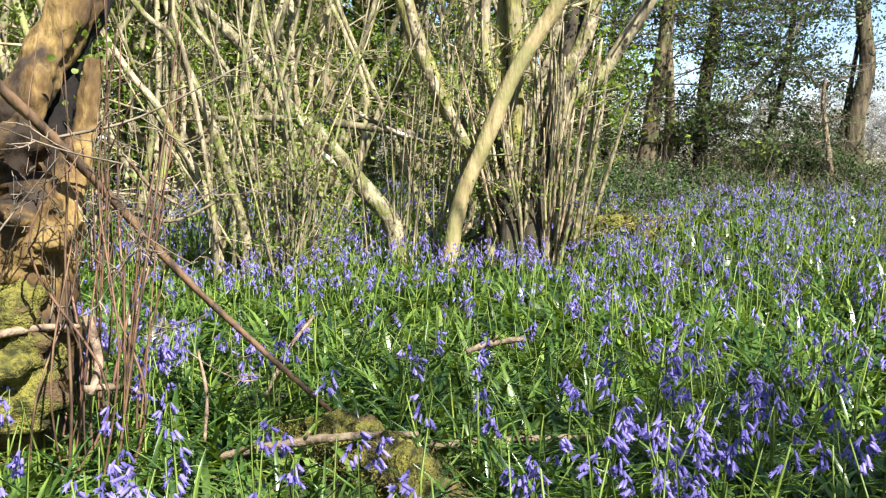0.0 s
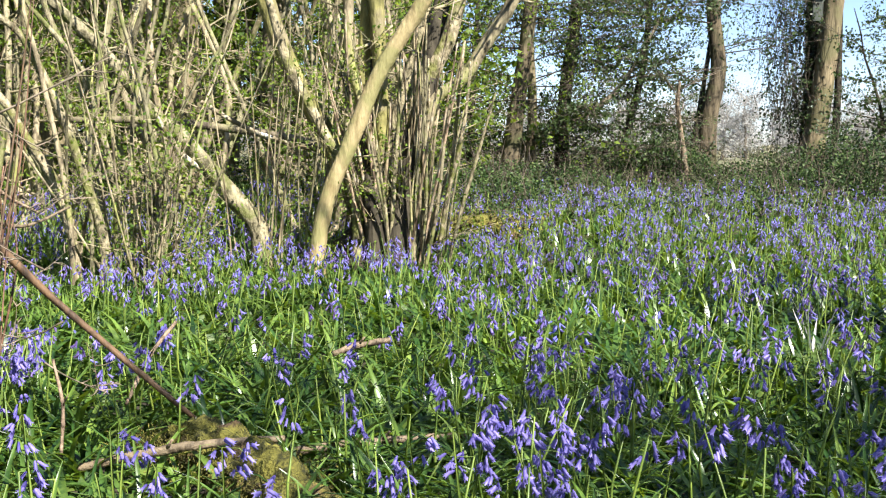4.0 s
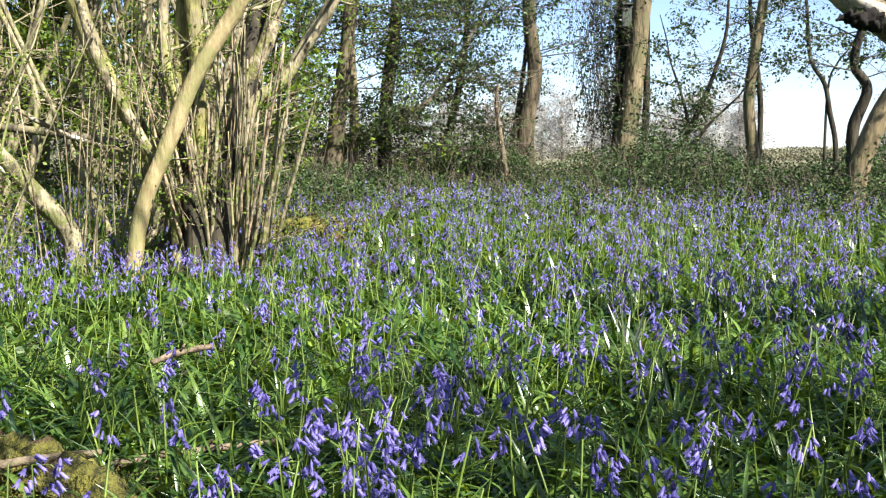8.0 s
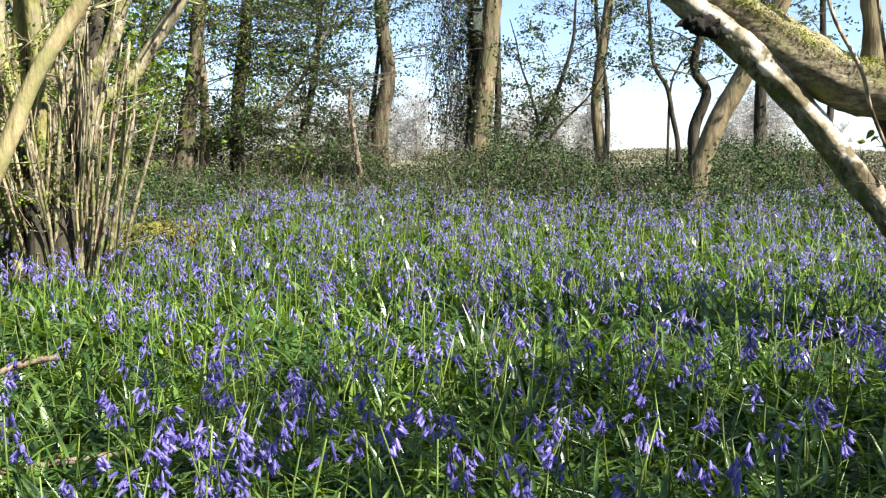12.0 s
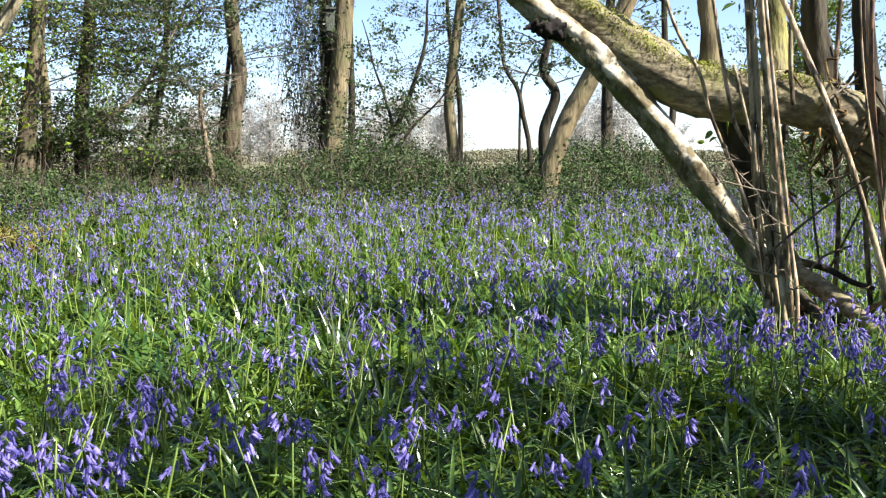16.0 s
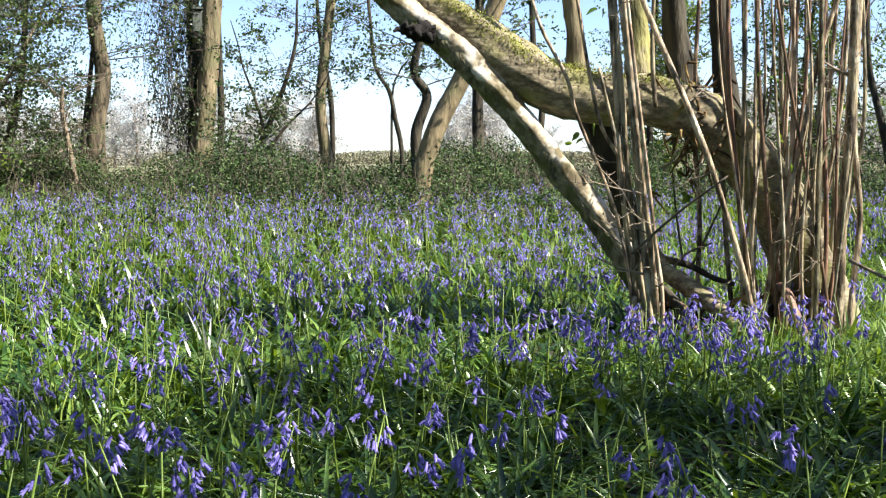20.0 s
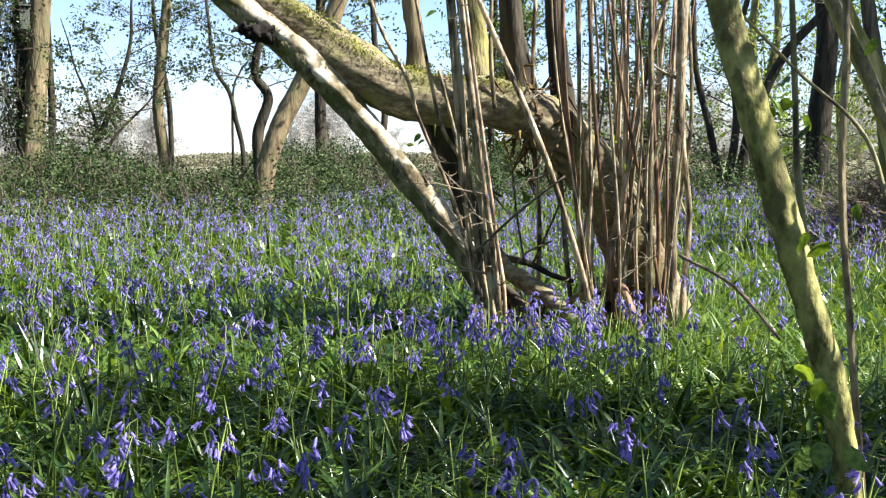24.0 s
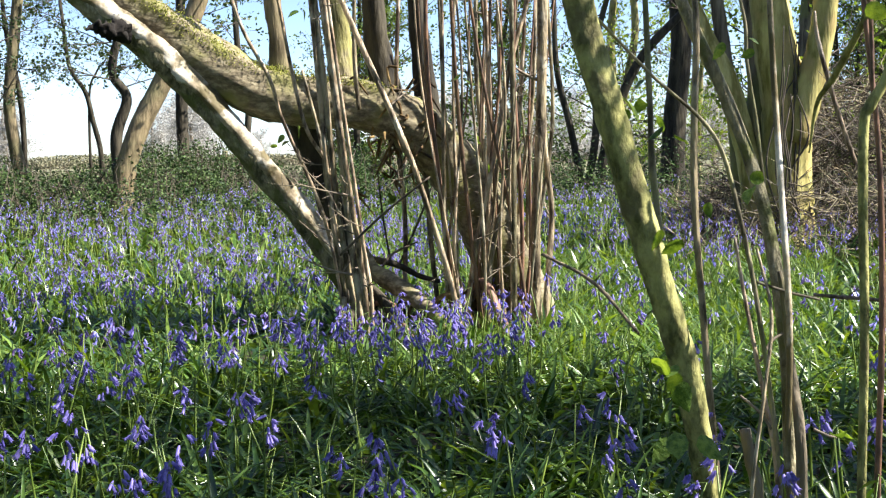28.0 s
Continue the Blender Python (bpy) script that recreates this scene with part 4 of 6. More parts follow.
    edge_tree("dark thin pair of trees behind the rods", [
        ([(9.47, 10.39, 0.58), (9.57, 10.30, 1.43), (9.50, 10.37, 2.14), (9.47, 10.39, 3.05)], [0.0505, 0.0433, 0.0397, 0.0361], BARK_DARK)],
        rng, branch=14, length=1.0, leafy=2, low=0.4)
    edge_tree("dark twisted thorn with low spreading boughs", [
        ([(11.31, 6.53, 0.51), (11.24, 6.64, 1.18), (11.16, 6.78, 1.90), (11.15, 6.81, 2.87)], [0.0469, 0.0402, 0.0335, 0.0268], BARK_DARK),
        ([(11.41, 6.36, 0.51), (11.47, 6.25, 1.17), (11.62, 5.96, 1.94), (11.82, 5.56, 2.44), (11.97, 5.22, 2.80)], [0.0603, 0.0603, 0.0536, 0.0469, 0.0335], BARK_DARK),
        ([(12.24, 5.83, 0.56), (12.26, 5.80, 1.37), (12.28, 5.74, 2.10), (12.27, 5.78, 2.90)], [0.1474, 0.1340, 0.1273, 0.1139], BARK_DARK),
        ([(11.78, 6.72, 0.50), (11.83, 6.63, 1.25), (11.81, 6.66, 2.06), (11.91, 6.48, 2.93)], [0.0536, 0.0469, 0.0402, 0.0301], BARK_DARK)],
        rng, branch=24, length=1.0, leafy=3, low=0.2, leaf=0.045)


edge_trees()


# the fallen hazel with its pale log, mossy log and rods
def fallen_hazel():
    rng = np.random.default_rng(9)
    t = thing("fallen_hazel", grounded((4.430, 3.389, 0.191)), "half-fallen old hazel with a mossy horizontal trunk and crowded brown rods", "hazel tree")
    p = [(4.70, 3.12, 0.17), (4.63, 3.16, 0.40), (4.54, 3.22, 0.63), (4.44, 3.30, 0.83), (4.32, 3.39, 1.00), (4.18, 3.50, 1.11), (4.03, 3.62, 1.16), (3.85, 3.75, 1.17), (3.67, 3.88, 1.22), (3.47, 4.01, 1.36), (3.29, 4.11, 1.50), (3.11, 4.20, 1.63), (2.89, 4.31, 1.81)]
    p, r = footed(p, [0.175, 0.15, 0.142, 0.138, 0.132, 0.125, 0.12, 0.12, 0.122, 0.118, 0.105, 0.09, 0.075])
    g = Geo()
    tube(g, p, r, 40, 18, 0.05, rng, lump=0.06, gnarl=0.075, grain=11)
    trunk = part("trunk", g, LOG_BARK, t)
    g = Geo()
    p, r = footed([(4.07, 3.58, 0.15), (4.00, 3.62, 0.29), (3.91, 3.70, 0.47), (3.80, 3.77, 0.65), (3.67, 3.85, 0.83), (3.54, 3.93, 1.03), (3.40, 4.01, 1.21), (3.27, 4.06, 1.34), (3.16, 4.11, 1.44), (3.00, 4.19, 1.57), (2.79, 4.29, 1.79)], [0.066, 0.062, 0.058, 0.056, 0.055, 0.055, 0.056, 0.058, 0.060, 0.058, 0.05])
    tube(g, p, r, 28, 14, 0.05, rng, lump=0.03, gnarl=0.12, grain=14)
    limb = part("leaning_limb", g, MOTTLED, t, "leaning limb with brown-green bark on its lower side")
    # bare wood pushed toward the sun; its pale colour also paints the lit edge
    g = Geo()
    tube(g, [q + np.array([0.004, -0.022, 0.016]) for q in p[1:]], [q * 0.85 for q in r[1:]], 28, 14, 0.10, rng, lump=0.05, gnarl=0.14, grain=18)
    part("bare_wood", g, LOG_PALE, limb, "bleached barkless face on the limb's sunlit side, its brightness put in")
    # stub coloured near black for the shade it sits in
    g = Geo()
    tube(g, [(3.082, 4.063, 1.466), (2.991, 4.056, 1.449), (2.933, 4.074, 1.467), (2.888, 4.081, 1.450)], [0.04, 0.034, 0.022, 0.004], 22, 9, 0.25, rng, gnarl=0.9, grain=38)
    part("broken_stub", g, DEEP_SHADE, limb, "broken stub with its near-black shade put into the colour")
    for pts, w, mat, nm in (
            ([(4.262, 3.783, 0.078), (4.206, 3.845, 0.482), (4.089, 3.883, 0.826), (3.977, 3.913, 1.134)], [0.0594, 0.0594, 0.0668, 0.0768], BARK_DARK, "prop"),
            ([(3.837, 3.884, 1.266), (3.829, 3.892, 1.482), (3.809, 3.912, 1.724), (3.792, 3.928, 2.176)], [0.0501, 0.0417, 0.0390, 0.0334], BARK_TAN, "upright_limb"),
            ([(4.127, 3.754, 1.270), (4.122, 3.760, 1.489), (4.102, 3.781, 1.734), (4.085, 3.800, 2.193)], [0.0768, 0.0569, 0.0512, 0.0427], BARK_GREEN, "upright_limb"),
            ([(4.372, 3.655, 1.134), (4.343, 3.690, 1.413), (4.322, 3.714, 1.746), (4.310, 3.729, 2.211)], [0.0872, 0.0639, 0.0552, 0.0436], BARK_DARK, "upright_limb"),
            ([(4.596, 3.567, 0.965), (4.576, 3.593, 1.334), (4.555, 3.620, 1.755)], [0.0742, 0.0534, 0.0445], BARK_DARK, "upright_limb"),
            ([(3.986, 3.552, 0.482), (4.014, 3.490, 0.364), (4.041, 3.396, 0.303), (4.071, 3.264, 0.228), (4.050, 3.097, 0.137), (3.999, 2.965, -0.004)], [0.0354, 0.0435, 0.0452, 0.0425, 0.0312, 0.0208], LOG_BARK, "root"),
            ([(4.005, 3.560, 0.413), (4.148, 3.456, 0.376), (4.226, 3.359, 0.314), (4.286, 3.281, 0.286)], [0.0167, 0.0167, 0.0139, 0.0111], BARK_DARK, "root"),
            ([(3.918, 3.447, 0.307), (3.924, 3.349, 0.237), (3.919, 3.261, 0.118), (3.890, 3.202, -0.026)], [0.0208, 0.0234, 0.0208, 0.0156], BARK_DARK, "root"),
            ([(3.719, 3.488, 0.006), (3.733, 3.474, 0.058), (3.757, 3.448, 0.151), (3.779, 3.453, 0.252)], [0.0156, 0.0169, 0.0169, 0.0156], LOG_PALE, "cut_stub")):
        pole(t, nm, pts, w, mat, sides=14, steps=7, rough=0.08, rng=rng, foot=nm == "prop", lump=0.06)
    g = Geo()  # flaking bark and roots under the bend
    for _ in range(60):
        a = np.array((4.175, 3.422, 1.015)) + rng.normal(0, 1, 3) * [0.09, 0.08, 0.12]
        tube(g, [a, a + rng.normal(0, 0.03, 3), a + rng.normal(0, 0.05, 3) - [0, 0, 0.08]], [0.006, 0.008, 0.003], 5, 3)
    part("bark_scurf", g, OLD_WOOD, trunk, kind="stuff")
    g = Geo()  # moss on the trunk's back
    a, b = np.array((3.55, 3.87, 1.34)), np.array((4.07, 3.46, 1.235))
    k = rng.uniform(-0.1, 1, (2800, 1))
    at_ = a + (b - a) * k + rng.normal(0, 1, (2800, 3)) * [0.04, 0.045, 0.012] - [0, 0, 0.012]
    leaves(g, at_, rand_dirs(2800, rng, 1.0), 0.011, rng, wide=0.45)
    a, b = np.array((3.13, 4.06, 1.65)), np.array((3.53, 3.86, 1.36))
    k = rng.uniform(0, 1, (1900, 1))
    leaves(g, a + (b - a) * k + rng.normal(0, 1, (1900, 3)) * [0.035, 0.035, 0.012] - [0, 0, 0.012], rand_dirs(1900, rng, 1.0), 0.011, rng, wide=0.45)
    part("moss", g, MOSS_GREEN, trunk, kind="stuff")
    curves = []
    for pts, w in (
            ([(3.820, 3.468, 0.195), (3.738, 3.468, 0.577), (3.666, 3.458, 1.085), (3.590, 3.450, 1.671)], 10), ([(3.840, 3.445, 0.196), (3.755, 3.450, 0.629), (3.683, 3.439, 1.085), (3.604, 3.436, 1.670)], 11),
            ([(3.812, 3.386, 0.217), (3.786, 3.416, 0.578), (3.664, 3.372, 1.132), (3.621, 3.418, 1.670)], 12), ([(3.832, 3.364, 0.218), (3.760, 3.355, 0.582), (3.681, 3.353, 0.959), (3.587, 3.367, 1.660)], 11),
            ([(3.803, 3.306, 0.278), (3.782, 3.330, 0.506), (3.719, 3.311, 0.735), (3.623, 3.327, 1.322), (3.553, 3.315, 1.650)], 7), ([(3.850, 3.524, 0.186), (3.813, 3.564, 0.517), (3.724, 3.571, 0.742), (3.586, 3.625, 1.066), (3.506, 3.620, 1.248), (3.384, 3.653, 1.458), (3.333, 3.700, 1.679)], 7),
            ([(3.741, 3.465, 0.757), (3.716, 3.492, 0.884), (3.618, 3.508, 1.023), (3.580, 3.546, 1.247), (3.485, 3.556, 1.675)], 7), ([(3.902, 3.466, 0.228), (3.800, 3.489, 0.522), (3.720, 3.487, 0.757), (3.705, 3.503, 0.961), (3.651, 3.560, 1.291)], 7),
            ([(4.093, 3.039, 0.216), (3.958, 3.118, 0.729), (3.845, 3.162, 1.018), (3.746, 3.280, 1.379), (3.663, 3.372, 1.668)], 11),
            ([(4.321, 3.528, 0.270), (4.324, 3.525, 0.605), (4.302, 3.551, 1.101), (4.316, 3.534, 1.750)], 10), ([(3.912, 3.454, 1.116), (3.902, 3.466, 1.347), (3.905, 3.463, 1.702)], 9),
            ([(4.502, 2.864, 0.315), (4.504, 2.862, 0.573), (4.517, 2.841, 1.031), (4.522, 2.833, 1.332), (4.523, 2.831, 1.728)], 20), ([(4.529, 2.821, 0.214), (4.596, 2.828, 0.586), (4.583, 2.848, 0.853), (4.577, 2.859, 1.083), (4.585, 2.846, 1.686)], 11),
            ([(4.583, 2.961, 0.274), (4.618, 2.906, 0.618), (4.650, 2.854, 1.084), (4.635, 2.878, 1.745)], 8), ([(4.281, 2.982, 0.321), (4.311, 2.938, 0.628), (4.346, 2.886, 0.830), (4.370, 2.849, 0.950)], 10),
            ([(4.231, 3.052, 0.319), (4.307, 2.944, 0.981), (4.342, 2.891, 1.327), (4.392, 2.815, 1.640)], 10)):
        rr = [w * 4.9 / 1941 / 2] * len(pts)
        if pts[0][2] < 0.42:
            pts, rr = footed(pts, rr)
        rr[0] = rr[1]
        rr[-1] *= 0.8
        g = Geo()
        curves.append(tube(g, pts, rr, 8, 7, 0.07, rng))
        part("rod", g, ROD_BROWN, t)
    # the crowded fan on the trunk's foot
    fa, fb, ta, tb = np.array((4.33, 3.31, 0.30)), np.array((4.70, 3.01, 0.30)), np.array((4.18, 3.28, 1.76)), np.array((4.72, 3.03, 1.78))
    for k in range(36):
        u = (k + rng.uniform(0, 1)) / 36
        deep = np.array([0.78, 0.62, 0]) * rng.normal(-0.12, 0.14)
        f = grounded(fa + (fb - fa) * u + deep)
        e = ta + (tb - ta) * np.clip(u + rng.normal(0, 0.3), -0.25, 1.15) + rng.normal(0, 0.05, 3) + deep * 1.5
        m1, m2 = (f + (e - f) * q + rng.normal(0, 0.018, 3) * [1, 1, 0] for q in (0.3, 0.68))
        if k % 6 == 0:
            e = f + (e - f) * rng.uniform(0.5, 0.8)
            m1, m2 = f + (e - f) * 0.35, f + (e - f) * 0.7 + rng.normal(0, 0.015, 3)
        rr = 5.4 / 1941 / 2 * rng.choice([4, 5, 6, 6, 8, 10])
        g = Geo()
        curves.append(tube(g, [f, m1, m2, e], [rr, rr, rr * 0.9, rr * 0.7], 7, 7, 0.08, rng))
        part("rod", g, ROD_RED if k % 3 == 1 else ROD_BROWN, t)
    # dark gnarled roots and dead stubs crowding the feet of the rods
    for k in range(34):
        a = np.array((3.80, 3.47, 0)) + np.array((0.83, -0.52, 0)) * rng.uniform(-0.05, 1.0) + np.array((0.74, 0.67, 0)) * rng.uniform(-0.07, 0.16)
        a = grounded(a) + [0, 0, rng.uniform(0.10, 0.30)]
        w = rng.normal(0, 1, 3) * [0.11, 0.11, 0.05]
        b = grounded(a + w * 2)
        rr = rng.uniform(0.009, 0.024)
        g = Geo()
        tube(g, [a, a + w * 0.7 + [0, 0, 0.02], a + (b - a) * 0.7 + rng.normal(0, 0.02, 3), b - [0, 0, 0.02]], [rr * 0.6, rr, rr * 1.15, rr], 8, 6, 0.18, rng, gnarl=0.3, grain=20)
        part("root", g, (BARK_DARK, OLD_WOOD, ROD_RED)[k % 3], t)
    g = Geo()
    for a, b in (((3.668, 3.367, 0.460), (3.835, 2.982, 0.807)), ((4.277, 3.581, 0.353), (4.238, 3.627, 0.826)), ((4.304, 3.550, 0.354), (4.504, 3.491, 0.740)), ((4.043, 3.487, 0.295), (4.268, 3.403, 0.476))):
        a, b = np.array(a), np.array(b)
        tube(g, [a, (a + b) / 2 + rng.normal(0, 0.02, 3), b], [0.006, 0.006, 0.004], 6, 6)
    part("twig_tangle", g, TWIG_DARK, t, kind="stuff")
    crown_on(t, curves, rng, 50, 0.3, TWIG, LEAF_YOUNG, 0.03, 0, 1, 3, low=0.2)
    # unseen limbs and crown above the view, added for the shade they cast
    high = []
    for x, y in ((3.5, 3.8), (4.1, 4.0), (3.0, 4.3), (3.9, 3.5), (3.4, 4.2)):
        b = np.array([x, y, 2.0])
        e = b + np.array([rng.normal(0, 0.7), rng.normal(0, 0.7), rng.uniform(2.5, 4)])
        g = Geo()
        high.append(tube(g, [b - [0, 0, 0.3], (b + e) / 2 + rng.normal(0, 0.1, 3), e], [0.03, 0.024, 0.008], 8, 8))
        part("upper_limb", g, BARK_GREY, t)
    crown_on(t, high, rng, 9, 1.0, TWIG, LEAF_YOUNG, 0.05, 2, 1, 4, low=0.3)
    spots = [(3.539, 3.588, 1.024), (3.566, 3.561, 1.006), (3.635, 3.577, 1.025), (3.517, 3.609, 0.987), (4.026, 2.927, 1.242), (4.010, 2.949, 1.231), (4.040, 2.908, 1.218), (4.174, 3.518, 0.747), (4.156, 3.539, 0.774), (4.164, 3.529, 0.828),
             (4.182, 3.508, 0.706), (3.564, 3.477, 1.526), (3.572, 3.469, 1.550), (4.209, 2.875, 1.415), (4.152, 2.958, 0.955), (4.161, 2.944, 0.967), (4.169, 2.933, 0.857)]
    hazel_leaves(t, np.array(spots) + rng.normal(0, 0.02, (len(spots), 3)), 0.048, rng)


fallen_hazel()


# the hazel that stands nearest, at the end of the pan
def near_hazel():
    rng = np.random.default_rng(10)
    t = thing("near_hazel", grounded((2.270, 0.943, 0.167)), "young hazel with a slanting algae-green stem, thin shoots and new leaves", "hazel bush")
    p, r = footed([(2.202, 0.975, 0.166), (2.138, 0.995, 0.444), (2.081, 1.045, 0.682), (2.035, 1.091, 0.901), (2.007, 1.142, 1.094), (1.989, 1.174, 1.241), (1.915, 1.200, 1.483)], [0.0249, 0.0284, 0.0308, 0.0314, 0.0314, 0.0308, 0.0249])
    g = Geo()
    tube(g, p, r, 24, 16, 0.04, rng, lump=0.02, gnarl=0.12, grain=25)
    part("stem", g, ALGAE, t)
    for pts, w, mat in (
            ([(2.745, 1.349, 0.673), (2.735, 1.370, 0.855), (2.732, 1.377, 1.035), (2.725, 1.391, 1.362)], [14, 15, 13, 12], BARK_PALE),
            ([(2.348, 1.015, 0.134), (2.335, 1.046, 0.533), (2.326, 1.066, 0.836), (2.327, 1.063, 1.158), (2.324, 1.071, 1.280)], [14, 13, 13, 12, 10], ROD_BROWN),
            ([(2.405, 0.869, 0.133), (2.401, 0.880, 0.437), (2.436, 0.930, 0.695), (2.467, 0.990, 0.871), (2.438, 1.060, 1.065), (2.396, 1.153, 1.285)], [24, 22, 25, 24, 22, 19], MOTTLED),
            ([(2.308, 0.845, 0.163), (2.309, 0.840, 0.504), (2.350, 0.875, 0.788), (2.391, 0.908, 1.006), (2.385, 0.924, 1.272)], [12, 11, 11, 11, 10], LOG_PALE),
            ([(2.306, 0.850, 0.162), (2.288, 0.897, 0.539), (2.272, 0.939, 0.767), (2.250, 0.989, 0.936), (2.150, 1.086, 1.064), (2.049, 1.170, 1.190)], [9, 8, 8, 7, 6, 5], BARK_PALE),
            ([(2.162, 0.645, 0.237), (2.162, 0.645, 0.543), (2.160, 0.652, 0.818), (2.160, 0.652, 0.952), (2.163, 0.642, 0.983), (2.171, 0.614, 1.044), (2.179, 0.582, 1.201)], [14, 14, 15, 15, 17, 13, 11], ALGAE),
            ([(2.266, 0.644, 0.210), (2.267, 0.642, 0.573), (2.264, 0.653, 0.883), (2.255, 0.683, 1.166), (2.253, 0.689, 1.231)], [10, 10, 9, 8, 7], ROD_RED),
            ([(2.635, 0.808, 0.868), (2.622, 0.850, 0.998), (2.609, 0.891, 1.157), (2.607, 0.898, 1.219)], [8, 9, 8, 4], ROD_BROWN),
            ([(2.319, 0.812, 0.165), (2.316, 0.819, 0.312), (2.357, 0.854, 0.447), (2.349, 0.878, 0.642)], [20, 18, 14, 9], BARK_GREY),
            ([(2.287, 0.899, 0.158), (2.283, 0.911, 0.232), (2.277, 0.924, 0.305)], [22, 21, 18], BARK_GREY),
            ([(2.301, 0.861, 0.211), (2.333, 0.920, 0.444), (2.368, 0.967, 0.598), (2.361, 0.985, 0.711)], [9, 8, 7, 5], ROD_BROWN),
            ([(2.263, 0.655, 1.229), (2.255, 0.682, 1.154), (2.294, 0.727, 1.092), (2.333, 0.768, 1.043), (2.372, 0.812, 0.996), (2.415, 0.841, 0.895)], [8, 11, 11, 10, 7, 3], ALGAE),
            ([(2.209, 0.663, 1.223), (2.210, 0.657, 1.118), (2.212, 0.651, 0.980)], [7, 7, 5], ROD_RED),
            ([(2.451, 1.028, 1.291), (2.460, 1.006, 1.189), (2.462, 1.001, 1.101), (2.471, 0.979, 0.948), (2.477, 0.964, 0.820)], [6, 7, 7, 7, 7], BARK_PALE),
            ([(2.097, 0.837, 0.219), (2.105, 0.817, 0.424), (2.156, 0.823, 0.573), (2.192, 0.868, 0.703)], [6, 6, 6, 4], ROD_BROWN)):
        rr = [k * 2.45 / 1941 / 2 for k in w]
        if pts[0][2] < 0.35:
            pts, rr = footed(pts, rr)
        g = Geo()
        tube(g, pts, rr, 9, 9, 0.06, rng)
        part("shoot", g, mat, t)
    g = Geo()
    for a, b in (((2.108, 1.058, 0.573), (2.193, 0.995, 0.410)), ((2.274, 0.934, 0.378), (2.297, 0.873, 0.308)), ((2.286, 0.903, 0.623), (2.423, 0.817, 0.577)), ((2.244, 0.720, 0.324), (2.231, 0.761, 0.338)), ((2.288, 0.896, 0.454), (2.351, 0.871, 0.508))):
        a, b = np.array(a), np.array(b)
        tube(g, [a, (a + b) / 2 + rng.normal(0, 0.01, 3), b], [0.003, 0.0035, 0.003], 6, 5)
    part("twig_spray", g, TWIG, t, kind="stuff")
    # shoots carried on out of view, with a crown added to shade the ground
    high = []
    for k in range(5):
        b = np.array((2.266, 0.952, 1.284)) + rng.normal(0, 0.25, 3) * [1, 1, 0.3]
        e = b + np.array([rng.normal(0, 0.5), rng.normal(0, 0.5), rng.uniform(1.5, 2.6)])
        g = Geo()
        high.append(tube(g, [b + [0, 0, 0.12], (b + e) / 2 + rng.normal(0, 0.06, 3), e], [0.016, 0.013, 0.005], 7, 8))
        part("upper_shoot", g, ROD_BROWN, t)
    crown_on(t, high, rng, 14, 0.8, TWIG, LEAF_YOUNG, 0.06, 3, 1, 4, low=0.3)
    spots = np.array([(1.999, 1.053, 1.006), (2.051, 1.062, 0.991), (2.060, 1.044, 1.002), (2.093, 1.089, 1.022), (2.301, 1.120, 0.968), (2.307, 1.107, 0.943), (2.295, 1.131, 0.956), (2.090, 1.094, 0.941), (2.140, 1.107, 0.924), (1.988, 0.962, 0.500), (1.995, 0.947, 0.484), (1.997, 0.942, 0.451),
                      (1.916, 0.881, 0.355), (1.952, 0.921, 0.357), (2.035, 0.979, 0.711), (2.031, 0.989, 0.739), (2.250, 0.990, 0.791), (2.369, 0.964, 0.823), (2.374, 0.953, 0.835), (2.379, 0.939, 1.140), (2.359, 0.988, 1.130), (2.370, 0.961, 1.139), (2.151, 0.681, 0.355), (2.071, 0.599, 0.290), (2.075, 0.585, 0.302), (2.157, 0.660, 1.165)])
    hazel_leaves(t, spots + rng.normal(0, 0.012, spots.shape), 0.04, rng, "serrated fresh green hazel leaves")
    big = np.array([(1.812, 0.867, 0.406), (1.828, 0.831, 0.397), (1.941, 0.945, 0.504), (1.950, 0.926, 0.461), (2.100, 0.677, 0.367)])
    hazel_leaves(t, big, 0.052, rng, "large dark green serrated hazel leaves")


near_hazel()


